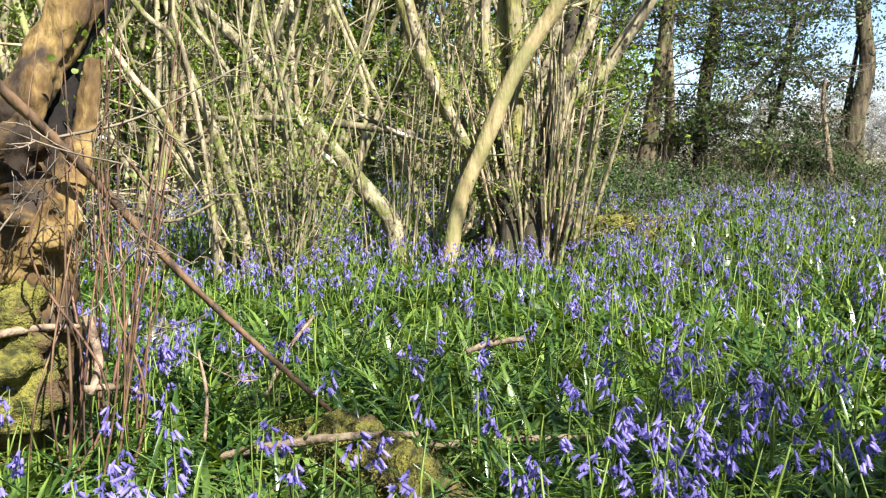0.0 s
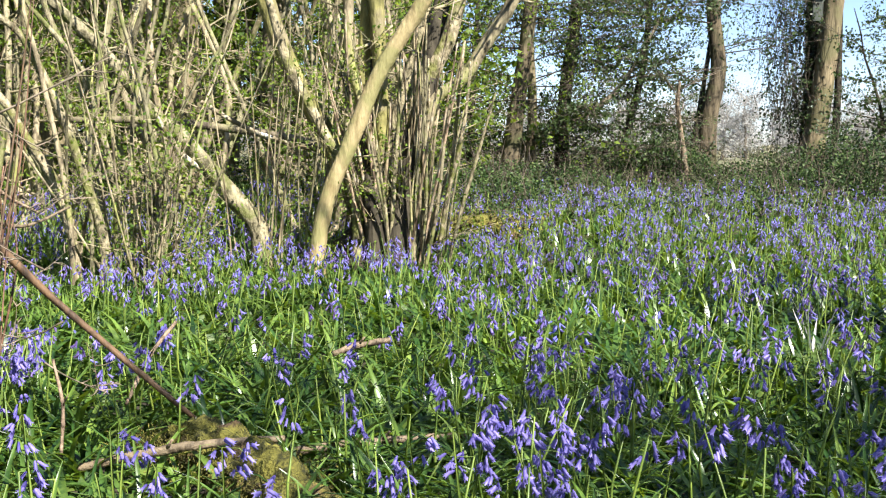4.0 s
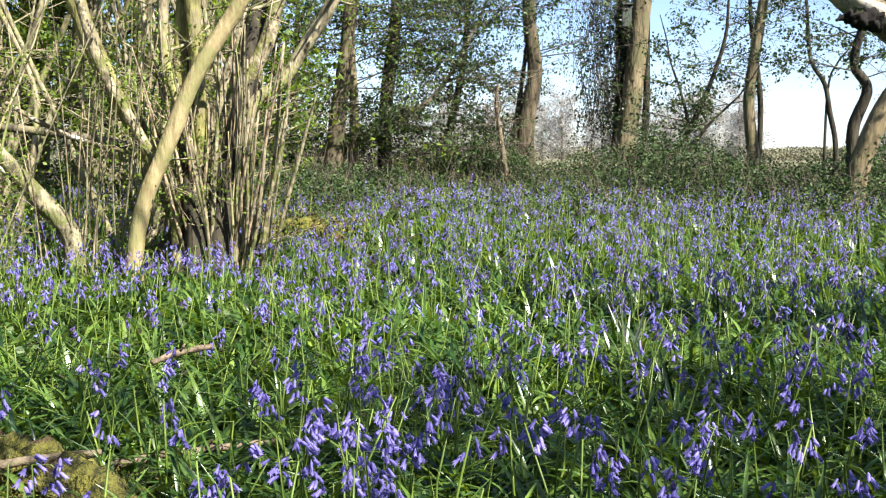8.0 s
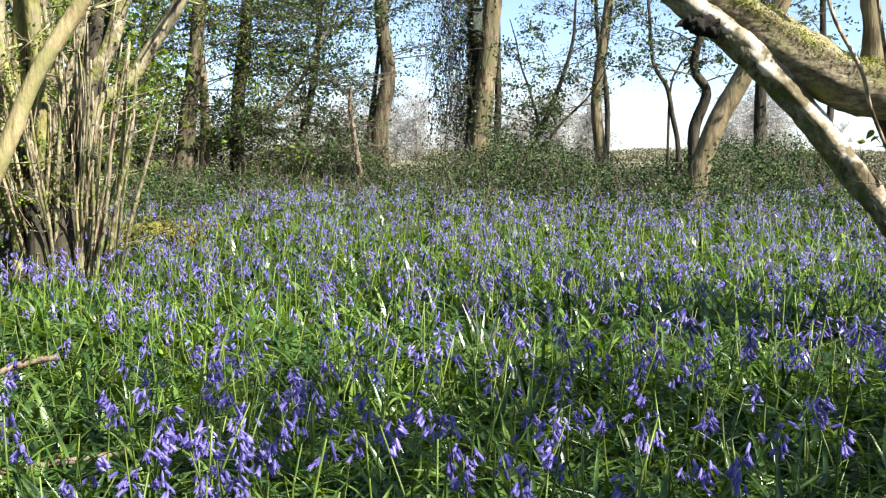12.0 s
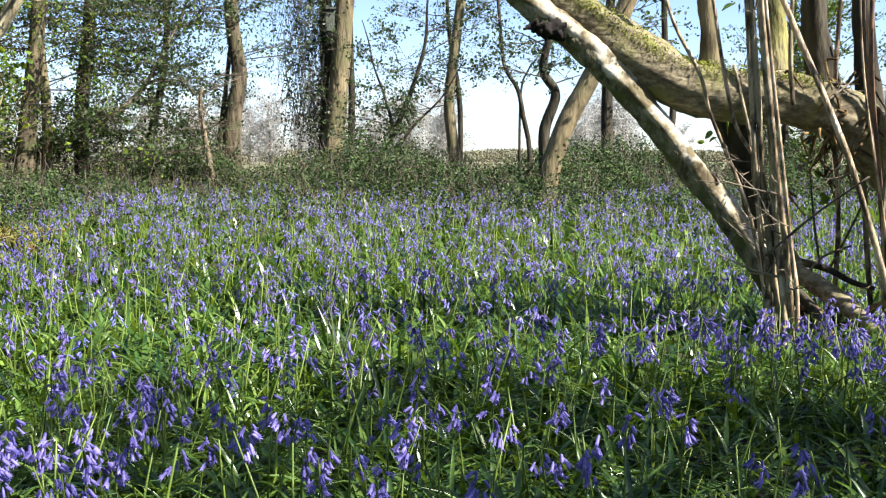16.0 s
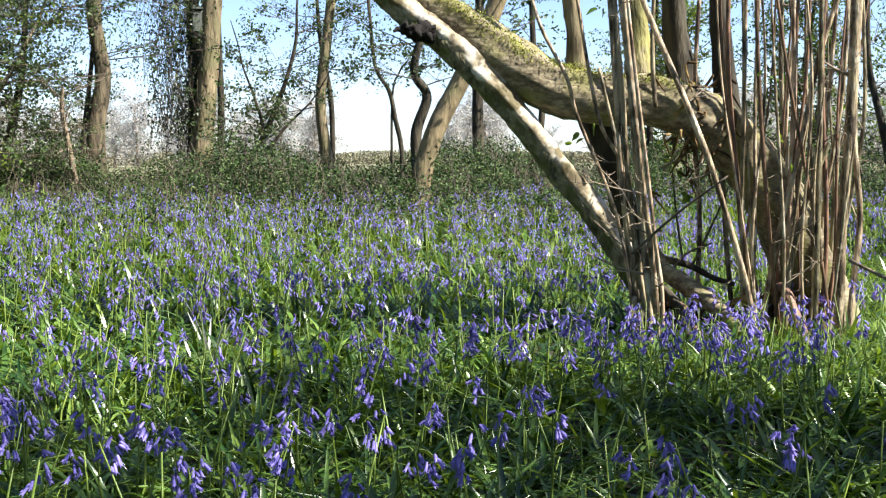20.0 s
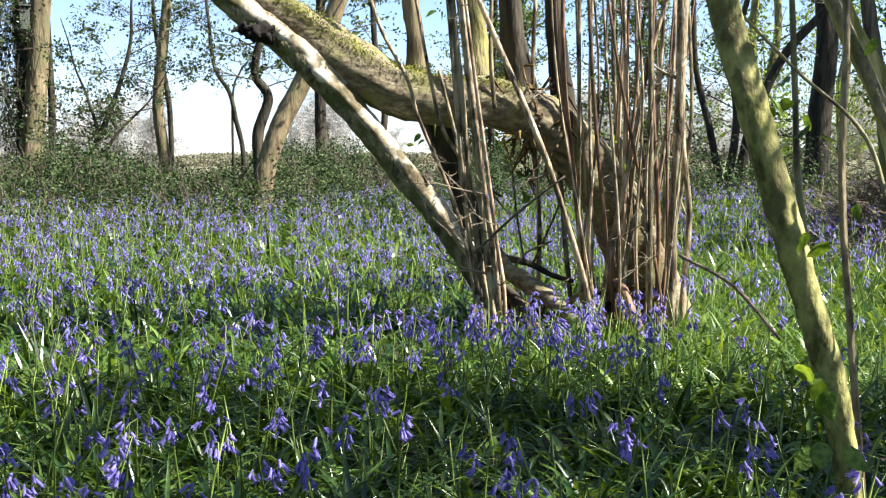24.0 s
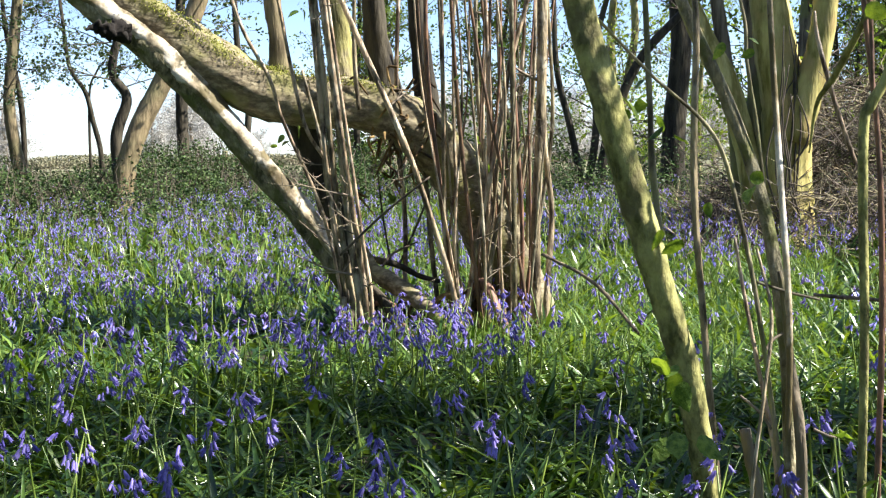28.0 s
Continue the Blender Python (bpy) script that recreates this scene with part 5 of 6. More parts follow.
def green_tree():
    rng = np.random.default_rng(11)
    t = thing("multi_stemmed_tree", grounded((8.54, 3.15, 0.31)), "thick yellow-green sunlit tree with several stems and creepers", "tree")
    for pts, w, mat in (
            ([(8.55, 3.10, 0.31), (8.55, 3.11, 0.75), (8.55, 3.11, 1.19), (8.52, 3.19, 1.68), (8.50, 3.25, 2.24), (8.48, 3.29, 3.10)], [96, 86, 80, 70, 64, 56], BARK_LIT),
            ([(8.47, 3.02, 0.97), (8.50, 2.93, 1.36), (8.52, 2.84, 1.74), (8.54, 2.79, 2.20), (8.57, 2.72, 2.86)], [54, 48, 40, 38, 34], BARK_LIT),
            ([(8.59, 3.33, 0.30), (8.57, 3.36, 0.93), (8.58, 3.35, 1.56), (8.55, 3.41, 2.27), (8.54, 3.45, 2.97)], [46, 40, 38, 36, 30], BARK_GREY),
            ([(8.37, 3.27, 0.34), (8.34, 3.34, 0.85), (8.29, 3.47, 1.38), (8.20, 3.67, 1.82), (8.12, 3.85, 2.26), (7.94, 4.22, 2.98)], [44, 38, 40, 38, 34, 28], BARK_LIT),
            ([(8.43, 3.43, 0.35), (8.41, 3.47, 1.03), (8.38, 3.54, 1.60), (8.34, 3.63, 2.27), (8.32, 3.68, 2.79)], [24, 22, 24, 22, 18], BARK_GREY)):
        rr = [k * 9 / 1941 / 2 for k in w]
        pole(t, "trunk", pts, rr, mat, sides=18, steps=8, rough=0.05, rng=rng, foot=pts[0][2] < 0.75, lump=0.02)
    g = Geo()
    for _ in range(14):
        a = np.array((8.24, 2.95, 0.37)) + np.array([rng.uniform(-0.25, 0.25), rng.uniform(-0.08, 0.1), 0])
        b = np.array((8.30, 2.99, 1.52)) + np.array([rng.uniform(-0.2, 0.2), 0, rng.uniform(-0.4, 0.4)])
        tube(g, [a, a * 0.65 + b * 0.35 + rng.normal(0, 0.05, 3), a * 0.3 + b * 0.7 + rng.normal(0, 0.05, 3), b], [0.008, 0.008, 0.007, 0.004], 5, 5)
    part("creeper", g, TWIG_DARK, t, kind="stuff")
    pile = thing("brush_pile", polar(72, 9.2), "tangled heap of dead grey-brown brushwood", "brush pile", kind="stuff")
    g = Geo()
    n = 4600
    u = rng.uniform(0, 1, n)
    az = np.radians(65 + u * 14)
    front = rng.uniform(0, 1, n) < 0.22  # lower sticks spill forward, adding the shaded dark round the tree's foot
    d = np.where(front, rng.normal(8.9, 0.35, n), rng.normal(10.3, 0.5, n))
    top = (0.25 + 1.1 * smooth_step(u, 0.0, 0.5)) * np.where(front, 0.36, 1.0)
    h = rng.uniform(0, 1, n) ** 0.8 * top
    a = np.stack([d * np.sin(az), d * np.cos(az), 0.15 + h], 1)
    b = a + rand_dirs(n, rng) * [0.75, 0.75, 0.5] * rng.uniform(0.3, 0.9, (n, 1))
    # dark twigs paint the heap's depth, the pale share its sunlit sticks
    half = n * 3 // 4
    twigs(g, a[:half], b[:half], rng.uniform(0.002, 0.007, half), rng, sag=0.12)
    part("brushwood", g, TWIG_DARK, pile, kind="stuff")
    g = Geo()
    twigs(g, a[half:], b[half:], rng.uniform(0.002, 0.006, n - half), rng, sag=0.12)
    part("bleached_brushwood", g, TWIG_PALE, pile, kind="stuff")


green_tree()


# ---- woods behind, far hedges, trees out of view ----
def wood_tree(seed, name, height, r, bark, leaf_mat, label, group, branch=40, leafy=5, leaf=0.06, length=1.6, twig=TWIG_DARK, low=0.25, lean=0.12, stems=1, depth=1, kids=5):
    rng = np.random.default_rng(seed)
    t = thing(name, (0, 0, 0), label, "tree", group)
    curves = []
    for _ in range(stems):
        k = rng.normal(0, lean, (4, 2))
        off = rng.normal(0, 0.2, 2) * (stems > 1)
        pts = [(off[0], off[1], -0.1)] + [(off[0] + k[:i + 1, 0].sum() * height * 0.2, off[1] + k[:i + 1, 1].sum() * height * 0.2, height * (i + 1) / 4) for i in range(4)]
        g = Geo()
        curves.append(tube(g, pts, [r * 1.3, r, r * 0.85, r * 0.6, r * 0.25], 12, 6, 0.05, rng, lump=0.05))
        part("trunk", g, bark, t)
    crown_on(t, curves, rng, branch, length, twig, leaf_mat, leaf, leafy, depth, kids, 0.2, low, single=False)
    return t


def woods():
    rng = np.random.default_rng(20)
    kinds = [
        wood_tree(31, "woodland_tree", 7.0, 0.14, BARK_GREY, LEAF_YOUNG, "grey-brown woodland tree in spring leaf", "woodland trees", branch=56, leafy=5, leaf=0.075, low=0.12),
        wood_tree(32, "woodland_tree", 6.0, 0.09, BARK_GREEN, LEAF_YOUNG, "thin greenish tree in fresh yellow-green leaf", "woodland trees", branch=60, leafy=5, leaf=0.07, low=0.08, stems=2),
        wood_tree(33, "woodland_tree", 7.5, 0.17, BARK_TAN, LEAF_MID, "pale straight tree trunk with a high leafy crown", "woodland trees", branch=36, leafy=5, leaf=0.08, low=0.35),
        wood_tree(34, "hawthorn", 4.2, 0.06, BARK_DARK, LEAF_MID, "dark many-stemmed thorn in dense small leaf", "woodland trees", branch=80, leafy=6, leaf=0.06, low=0.05, stems=3, length=1.2),
    ]
    hazel = wood_tree(35, "hazel_stool", 4.6, 0.026, BARK_PALE, LEAF_YOUNG, "old coppiced hazel with many thin pale stems in young leaf", "coppiced hazels", branch=60, leafy=2, leaf=0.04, length=0.9, twig=TWIG_PALE, low=0.1, lean=0.3, stems=9)
    hazel.matrix_basis = pose(*grounded((-2.3, 9.2, 0)))
    for x, y, rz, k in ((-0.9, 9.6, 70, 1.0), (0.2, 9.4, 200, 0.9), (-3.3, 8.9, 140, 1.1), (-1.6, 10.8, 20, 1.15), (-0.1, 11.6, 310, 1.0), (-3.0, 11.5, 250, 1.2), (-4.4, 10.6, 100, 1.1), (0.7, 10.4, 160, 0.8)):
        m = pose(*grounded((x, y, 0)), 0, 0, rz) @ Matrix.Scale(k, 4)
        c = copy_thing(hazel, m)
        c.scale = m.to_scale()
    used = set()
    spots = [(2, (-2.53, 11.28, 0.43)), (2, (-1.16, 11.00, 0.26)), (0, (-3.86, 15.59, 0.24)), (2, (-5.11, 19.40, 0.08)), (0, (-1.10, 15.02, 0.30)), (0, (-0.38, 14.05, 0.28))]
    spots += [(2, (-6.03, 21.22, 0.10)), (0, (-2.55, 18.89, 0.13))]
    for k in range(28):
        a, d = rng.uniform(-34, 6), rng.uniform(12, 28)
        spots.append((int(rng.choice([0, 1, 1, 1, 3])), tuple(polar(a, d))))
    for k in range(6):
        a, d = rng.uniform(70, 84), rng.uniform(16, 26)
        spots.append((int(rng.choice([0, 1, 3])), tuple(polar(a, d))))
    for k in range(2):
        spots.append((int(rng.choice([1, 1, 3])), tuple(polar(rng.uniform(57, 78), rng.uniform(22, 32)))))
    for a, d in ((7, 19), (49, 22), (56, 18)):
        spots.append((3, tuple(polar(a, d))))
    for k in range(54):  # unseen wood all round behind the lens, added to cut the sky's fill light
        a, d = 88 + 236 * (k + rng.uniform(0, 1)) / 54, rng.uniform(9, 17)
        if not 86 < a < 170 or d > 14:
            spots.append((int(rng.choice([0, 1, 2, 3, 3])), tuple(polar(a, d))))
    for k, p in spots:
        g = grounded(p)
        m = pose(g[0], g[1], g[2], 0, 0, rng.uniform(0, 360)) @ Matrix.Scale(rng.uniform(0.8, 1.25), 4)
        if k not in used:
            used.add(k)
            kinds[k].matrix_basis = m
        else:
            c = copy_thing(kinds[k], m)
            c.scale = m.to_scale()
    # leafless trees far across the field, haze put into their pale colour, and hedge
    far = wood_tree(41, "far_tree", 6.5, 0.16, TWIG, FAR_HAZED, "leafless tree far across the field, paled by painted haze", "far trees", branch=70, leafy=4, leaf=0.15, length=2.2, twig=FAR_HAZED, low=0.15, depth=1, kids=6)
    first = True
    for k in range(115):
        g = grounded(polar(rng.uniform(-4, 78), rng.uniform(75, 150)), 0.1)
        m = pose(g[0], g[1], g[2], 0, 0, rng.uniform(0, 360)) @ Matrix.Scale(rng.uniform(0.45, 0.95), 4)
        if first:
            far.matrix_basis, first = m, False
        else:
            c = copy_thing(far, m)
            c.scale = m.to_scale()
    g = Geo()
    n = 80000
    az, d = np.radians(rng.uniform(-8, 82, n)), rng.normal(135, 2.0, n)
    top = 1.5 + 0.2 * np.sin(az * 31) + 0.12 * np.sin(az * 77)
    x, y = d * np.sin(az), d * np.cos(az)
    at_ = np.stack([x, y, ground_z(x, y) + rng.uniform(0, 1, n) * top], 1)
    leaves(g, at_, rand_dirs(n, rng, 0.3), 0.27, rng, wide=0.7)
    whole("far_hedge", g, HEDGE, "pale green-brown hedge across the far field", "hedge", kind="stuff")
    # fence posts at the field's edge
    for p in ((10.52, 26.01, 0.43), (15.99, 17.98, 0.93), (17.31, 19.48, 0.92), (10.12, 28.30, 0.66)):
        b = grounded(p)
        h = p[2] - b[2] + 0.12
        post = thing("fence_post", b, "weathered wooden fence post at the field's edge", "fence post", "fence posts")
        g = Geo()
        tube(g, [b, b + [0, 0, h * 0.5], b + [0.01, 0, h]], [0.07, 0.065, 0.06], 8, 3, 0.05, rng)
        part("post", g, BARK_GREY, post)


HEDGE = material("far hedge", [(0.3, (0.12, 0.125, 0.07)), (0.65, (0.23, 0.215, 0.135))], 0.4, 0.9, 0, island=0.3)
woods()


def shade_trees():
    """Unseen trees beside and behind the lens, added to throw the dappled shade."""
    rng = np.random.default_rng(22)
    kind = wood_tree(51, "woodland_tree", 8.5, 0.16, BARK_GREY, LEAF_MID, "unseen tree in open spring leaf, added to throw dappled shade", "trees behind", branch=40, leafy=3, leaf=0.068, length=1.35, low=0.42)
    first = True
    for a, d, s, rz in SHADE:
        g = grounded(polar(a, d))
        m = pose(g[0], g[1], g[2], 0, 0, rz) @ Matrix.Scale(s, 4)
        if first:
            kind.matrix_basis, first = m, False
        else:
            c = copy_thing(kind, m)
            c.scale = m.to_scale()


# turn, distance, size and spin, set by where their shade should fall
SHADE = [(99, 4.0, 0.6, 300), (106, 4.4, 0.55, 60), (104, 2.75, 0.68, 140), (98, 4.6, 0.64, 20)]
shade_trees()


# ---- brambles along the bank ----
def brambles():
    rng = np.random.default_rng(23)
    g, s = Geo(), Geo()

    def patch(a0, a1, d0, d1, n, top, size=0.05):
        az, d = np.radians(rng.uniform(a0, a1, n)), rng.uniform(d0, d1, n)
        x, y = d * np.sin(az), d * np.cos(az)
        bump = 0.55 + 0.45 * np.sin(x * 1.7 + 1.3 * np.sin(y * 1.1)) * np.sin(y * 1.9 + 0.5)
        z = ground_z(x, y) + 0.04 + rng.uniform(0, 1, n) ** 0.7 * top * bump
        at_ = np.stack([x, y, z], 1)
        leaves(g, at_, rand_dirs(n, rng) * [1, 1, 0.5], size, rng, wide=0.75, fold=0.3)
        k = at_[:: 22]
        twigs(s, k - [0, 0, 0.15], k + rand_dirs(len(k), rng, 0.3) * 0.3, 0.004, rng, sag=-0.2)
    patch(5, 47, 10.0, 19, 84000, 0.42, 0.030)
    patch(26, 49, 11.5, 16, 56000, 0.8, 0.034)
    patch(3, 12, 9.0, 13, 14000, 0.45, 0.030)
    patch(13, 26, 12.5, 15.5, 28000, 0.64, 0.032)
    patch(50, 66, 12, 17, 15000, 0.85, 0.034)
    patch(17.5, 20.5, 13.5, 15.5, 8000, 0.9, 0.032)
    patch(-28, 3, 11, 20, 34000, 0.45, 0.036)
    patch(47, 84, 11, 18, 28000, 0.4, 0.036)
    whole("bramble_thicket", g, BRAMBLE, "low dark green bramble thicket along the wood's edge", "brambles", kind="stuff")
    whole("bramble_canes", s, TWIG_DARK, "thin arching brown bramble canes", "brambles", kind="stuff")
    n = 500
    c = np.array((1.38, 8.55, 0.43))
    stump = thing("mossy_stump", grounded(c), "low yellow mossy stump among bluebells", "stump")
    heap = Geo()
    at_ = c + rng.normal(0, 1, (n, 3)) * [0.28, 0.28, 0.035] - [0, 0, 0.12]
    leaves(heap, at_, rand_dirs(n, rng, 0.4), 0.04, rng, wide=0.6)
    part("moss_cover", heap, MOSS, stump, kind="stuff")
    heap = Geo()
    tube(heap, [grounded(c) - [0.5, 0, 0], c - [0.1, 0, 0.12], grounded(c) + [0.55, 0.1, 0]], [0.05, 0.07, 0.04], 12, 6, 0.2, rng)
    part("wood", heap, MOSS, stump)


brambles()


# ---- bluebells ----
def ribbon_blades(geo, foot, way, length, width, rng, segs=4, crease=False, droop=0.9, rise=1.0):
    """Arching strap leaves: way is the level direction in which each one falls."""
    n = len(foot)
    side = np.stack([-way[:, 1], way[:, 0], np.zeros(n)], 1)
    up = np.array([[0, 0, 1.0]])
    L, wd = length[:, None], width[:, None]
    a0 = rng.uniform(0.55, 1.45, (n, 1)) * rise
    bend = rng.uniform(0.5, 1.6, (n, 1)) * droop
    p = foot.copy()
    cols = 3 if crease else 2
    vs = []
    for k in range(segs + 1):
        t = k / segs
        w = wd * (0.75 + 0.5 * t - 1.15 * t * t) * 0.5 if k < segs else wd * 0.03
        tw = side + 0.25 * up * np.sin(t * 3 + a0 * 7)
        vs.append(p + tw * w)
        if crease:
            vs.append(p - up * wd * 0.16)
        vs.append(p - tw * w)
        ang = a0 - bend * (t + 0.5 / segs) * 1.5
        p = p + (way * np.cos(ang) + up * np.sin(ang)) * L / segs
    v = np.stack(vs, 1).reshape(-1, 3)
    v[:, 2] = np.maximum(v[:, 2], ground_z(v[:, 0], v[:, 1]) + 0.004)
    base = np.arange(n)[:, None] * (segs + 1) * cols
    f = []
    for k in range(segs):
        for c in range(cols - 1):
            f.append(base + np.array([[k * cols + c, k * cols + c + 1, (k + 1) * cols + c + 1, (k + 1) * cols + c]]))
    geo.add(v, np.concatenate(f))


def bell(geo, at_, way, length, wide, fine):
    """Bells hanging at points at_ along way: a tube that flares into turned-back tips."""
    n = len(at_)
    u, w = turn_to(unit(way))
    way = unit(way)
    sides = 6 if fine else 4
    rows = ((0.0, 0.25), (0.25, 0.48), (0.72, 0.5), (0.95, 1.1)) if fine else ((0.0, 0.3), (0.6, 0.55), (1.0, 0.95))
    L, W_ = length[:, None], wide[:, None]
    vs = []
    for k, (y, r) in enumerate(rows):
        for j in range(sides):
            t = 2 * np.pi * (j + 0.5 * (k == len(rows) - 1)) / sides
            vs.append(at_ + way * L * y + (u * math.cos(t) + w * math.sin(t)) * W_ * r)
    v = np.stack(vs, 1).reshape(-1, 3)
    base = np.arange(n)[:, None] * sides * len(rows)
    q, tri = [], []
    for k in range(len(rows) - 1):
        for j in range(sides):
            j2 = (j + 1) % sides
            if k < len(rows) - 2:
                q.append(base + np.array([[k * sides + j, k * sides + j2, (k + 1) * sides + j2, (k + 1) * sides + j]]))
            else:
                tri.append(base + np.array([[k * sides + j, k * sides + j2, (k + 1) * sides + j]]))
    geo.add(v, np.concatenate(q), np.concatenate(tri))


def stalks(geo, foot, top, nod, r, sides=4):
    """Flower stalks that rise and nod to one side at the tip; gives points along each top."""
    n = len(foot)
    pts = [foot, foot * 0.55 + top * 0.45 + nod * 0.01, top - nod * 0.02, top + nod * 0.014 - [0, 0, 0.002], top + nod * 0.026 - [0, 0, 0.012]]
    rr = (1.0, 0.9, 0.55, 0.4, 0.25)
    d = unit(top - foot)
    u, w = turn_to(d)
    vs = []
    for p, k in zip(pts, rr):
        for j in range(sides):
            t = 2 * np.pi * j / sides
            vs.append(p + (u * math.cos(t) + w * math.sin(t)) * r * k)
    v = np.stack(vs, 1).reshape(-1, 3)
    base = np.arange(n)[:, None] * sides * 5
    f = []
    for k in range(4):
        for j in range(sides):
            f.append(base + np.array([[k * sides + j, k * sides + (j + 1) % sides, (k + 1) * sides + (j + 1) % sides, (k + 1) * sides + j]]))
    geo.add(v, np.concatenate(f))
    return pts


def flowers(stem, pet, foot, height, rng, fine, count):
    """Flowering bluebells at foot points. fine 2: full bells; 1: simple bells; 0: a few petals for the distance."""
    n = len(foot)
    a = rng.uniform(0, 2 * np.pi, n)
    nod = np.stack([np.cos(a), np.sin(a), np.zeros(n)], 1)
    top = foot + np.stack([rng.normal(0, 0.04, n), rng.normal(0, 0.04, n), height], 1)
    pts = stalks(stem, foot, top, nod, 0.0038, 4 if fine else 3)
    for k in range(count):
        keep = rng.uniform(0, 1, n) < (0.95 if k < count - 2 else 0.6)
        t = (k + 0.3) / count
        out = unit(nod * 0.5 + rng.normal(0, 0.7, (n, 3)) * [1, 1, 0])
        c = top + nod * 0.034 * (1 - t) + out * (0.006 + 0.012 * t) - np.array([[0, 0, 1.0]]) * (0.002 + 0.058 * t + rng.normal(0, 0.008, (n, 1)))
        way = unit(out * rng.uniform(0.2, 0.9, (n, 1)) - np.array([[0, 0, 1.0]]) * rng.uniform(0.35, 1.1, (n, 1)))
        ln = rng.uniform(0.019, 0.029, n)
        wd = rng.uniform(0.006, 0.0095, n)
        if isinstance(pet, list):
            if keep[0]:
                pet.append(Geo())
                bell(pet[-1], c, way, ln, wd, True)
        elif fine:
            bell(pet, c[keep], way[keep], ln[keep], wd[keep], fine == 2)
        else:
            leaves(pet, c[keep], way[keep], 0.034, rng, fold=0.5, wide=0.75)


def sow(rng, n, a0, a1, d0, d1):
    """n points over a sector of the wood's floor."""
    az = np.radians(rng.uniform(a0, a1, n))
    d = np.sqrt(rng.uniform(d0 ** 2, d1 ** 2, n))
    x, y = d * np.sin(az), d * np.cos(az)
    return np.stack([x, y, ground_z(x, y) - 0.01], 1)


def drift(p):
    """0 to 1: where the flowers stand thick; they come in drifts, thin near the hazel's open glade and in the grass at the end."""
    x, y = p[:, 0], p[:, 1]
    r, a = np.hypot(x, y), np.degrees(np.arctan2(x, y))
    k = 0.5 + 0.2 * np.sin(x * 1.9 + 1.7 * np.sin(y * 1.3)) + 0.18 * np.sin(y * 2.6 + 1.2 * np.sin(x * 2.2 + 1)) + 0.22 * np.sin(x * 6.1 + y * 5.3) * np.sin(y * 6.7 - x * 3)
    k = k + 0.4 * smooth_step(r, 4.8, 6.5) - 0.35 * smooth_step(r, 9.5, 11.5)
    k = k - 0.42 * (smooth_step(a, -9, -4) - smooth_step(a, 3, 9)) * (smooth_step(r, 2.4, 3.2) - smooth_step(r, 4.8, 6.0))
    k = k - 0.45 * smooth_step(a, 55, 60) * smooth_step(r, 2.9, 3.6) * (1 - smooth_step(r, 7.5, 8.5))
    k = k + 0.7 * np.exp(-((a - 50) / 7) ** 2 - ((r - 4.2) / 0.5) ** 2) - 0.12 * (1 - smooth_step(r, 2.6, 4.2)) * smooth_step(a, 10, 22)
    return np.clip(k, 0.14, 1)


def clear(p):
    """Leaves out what would grow through the mossy log."""
    a, b = np.array((-0.390, 3.186, 0.033)), np.array((-0.022, 2.710, 0.040))
    ab = (b - a)[:2]
    t = np.clip(((p[:, :2] - a[:2]) @ ab) / (ab @ ab), 0, 1)
    return np.linalg.norm(p[:, :2] - (a[:2] + t[:, None] * ab), axis=1) > 0.1


def bluebell_carpet():
    rng = np.random.default_rng(24)
    stem, pet = Geo(), Geo()
    for d0, d1, n, fine, count in ((3.6, 4.4, 270, 2, 10), (4.4, 7.0, 1550, 1, 8), (7.0, 11.5, 5800, 1, 6), (11.5, 17, 2600, 0, 4)):
        p = sow(rng, n, -30, 82, d0, d1)
        p = p[(rng.uniform(0, 1, len(p)) < drift(p)) & clear(p)]
        flowers(stem, pet, p, rng.normal(0.27, 0.04, len(p)).clip(0.15, 0.36), rng, fine, count)
    for d0, d1, n in ((1.5, 4.4, 620), (4.4, 7, 420)):
        p = sow(rng, n, -30, 82, d0, d1)
        p = p[clear(p)]
        a = rng.uniform(0, 2 * np.pi, len(p))
        nod = np.stack([np.cos(a), np.sin(a), 0 * a], 1)
        top = p + np.stack([rng.normal(0, 0.03, len(p)), rng.normal(0, 0.03, len(p)), rng.uniform(0.12, 0.27, len(p))], 1)
        stalks(stem, p, top, nod, 0.0036, 4)
    p = sow(rng, 3600, 82, 330, 1.0, 12)  # and the flowers behind the lens
    flowers(stem, pet, p, rng.normal(0.27, 0.04, len(p)).clip(0.15, 0.36), rng, 0, 4)
    whole("bluebell_stalks", stem, STEM, "thin pale green stalks of massed bluebells", "bluebells", kind="stuff")
    whole("bluebell_flowers", pet, PETAL, "massed violet-blue drooping bluebell flowers", "bluebells", kind="stuff")


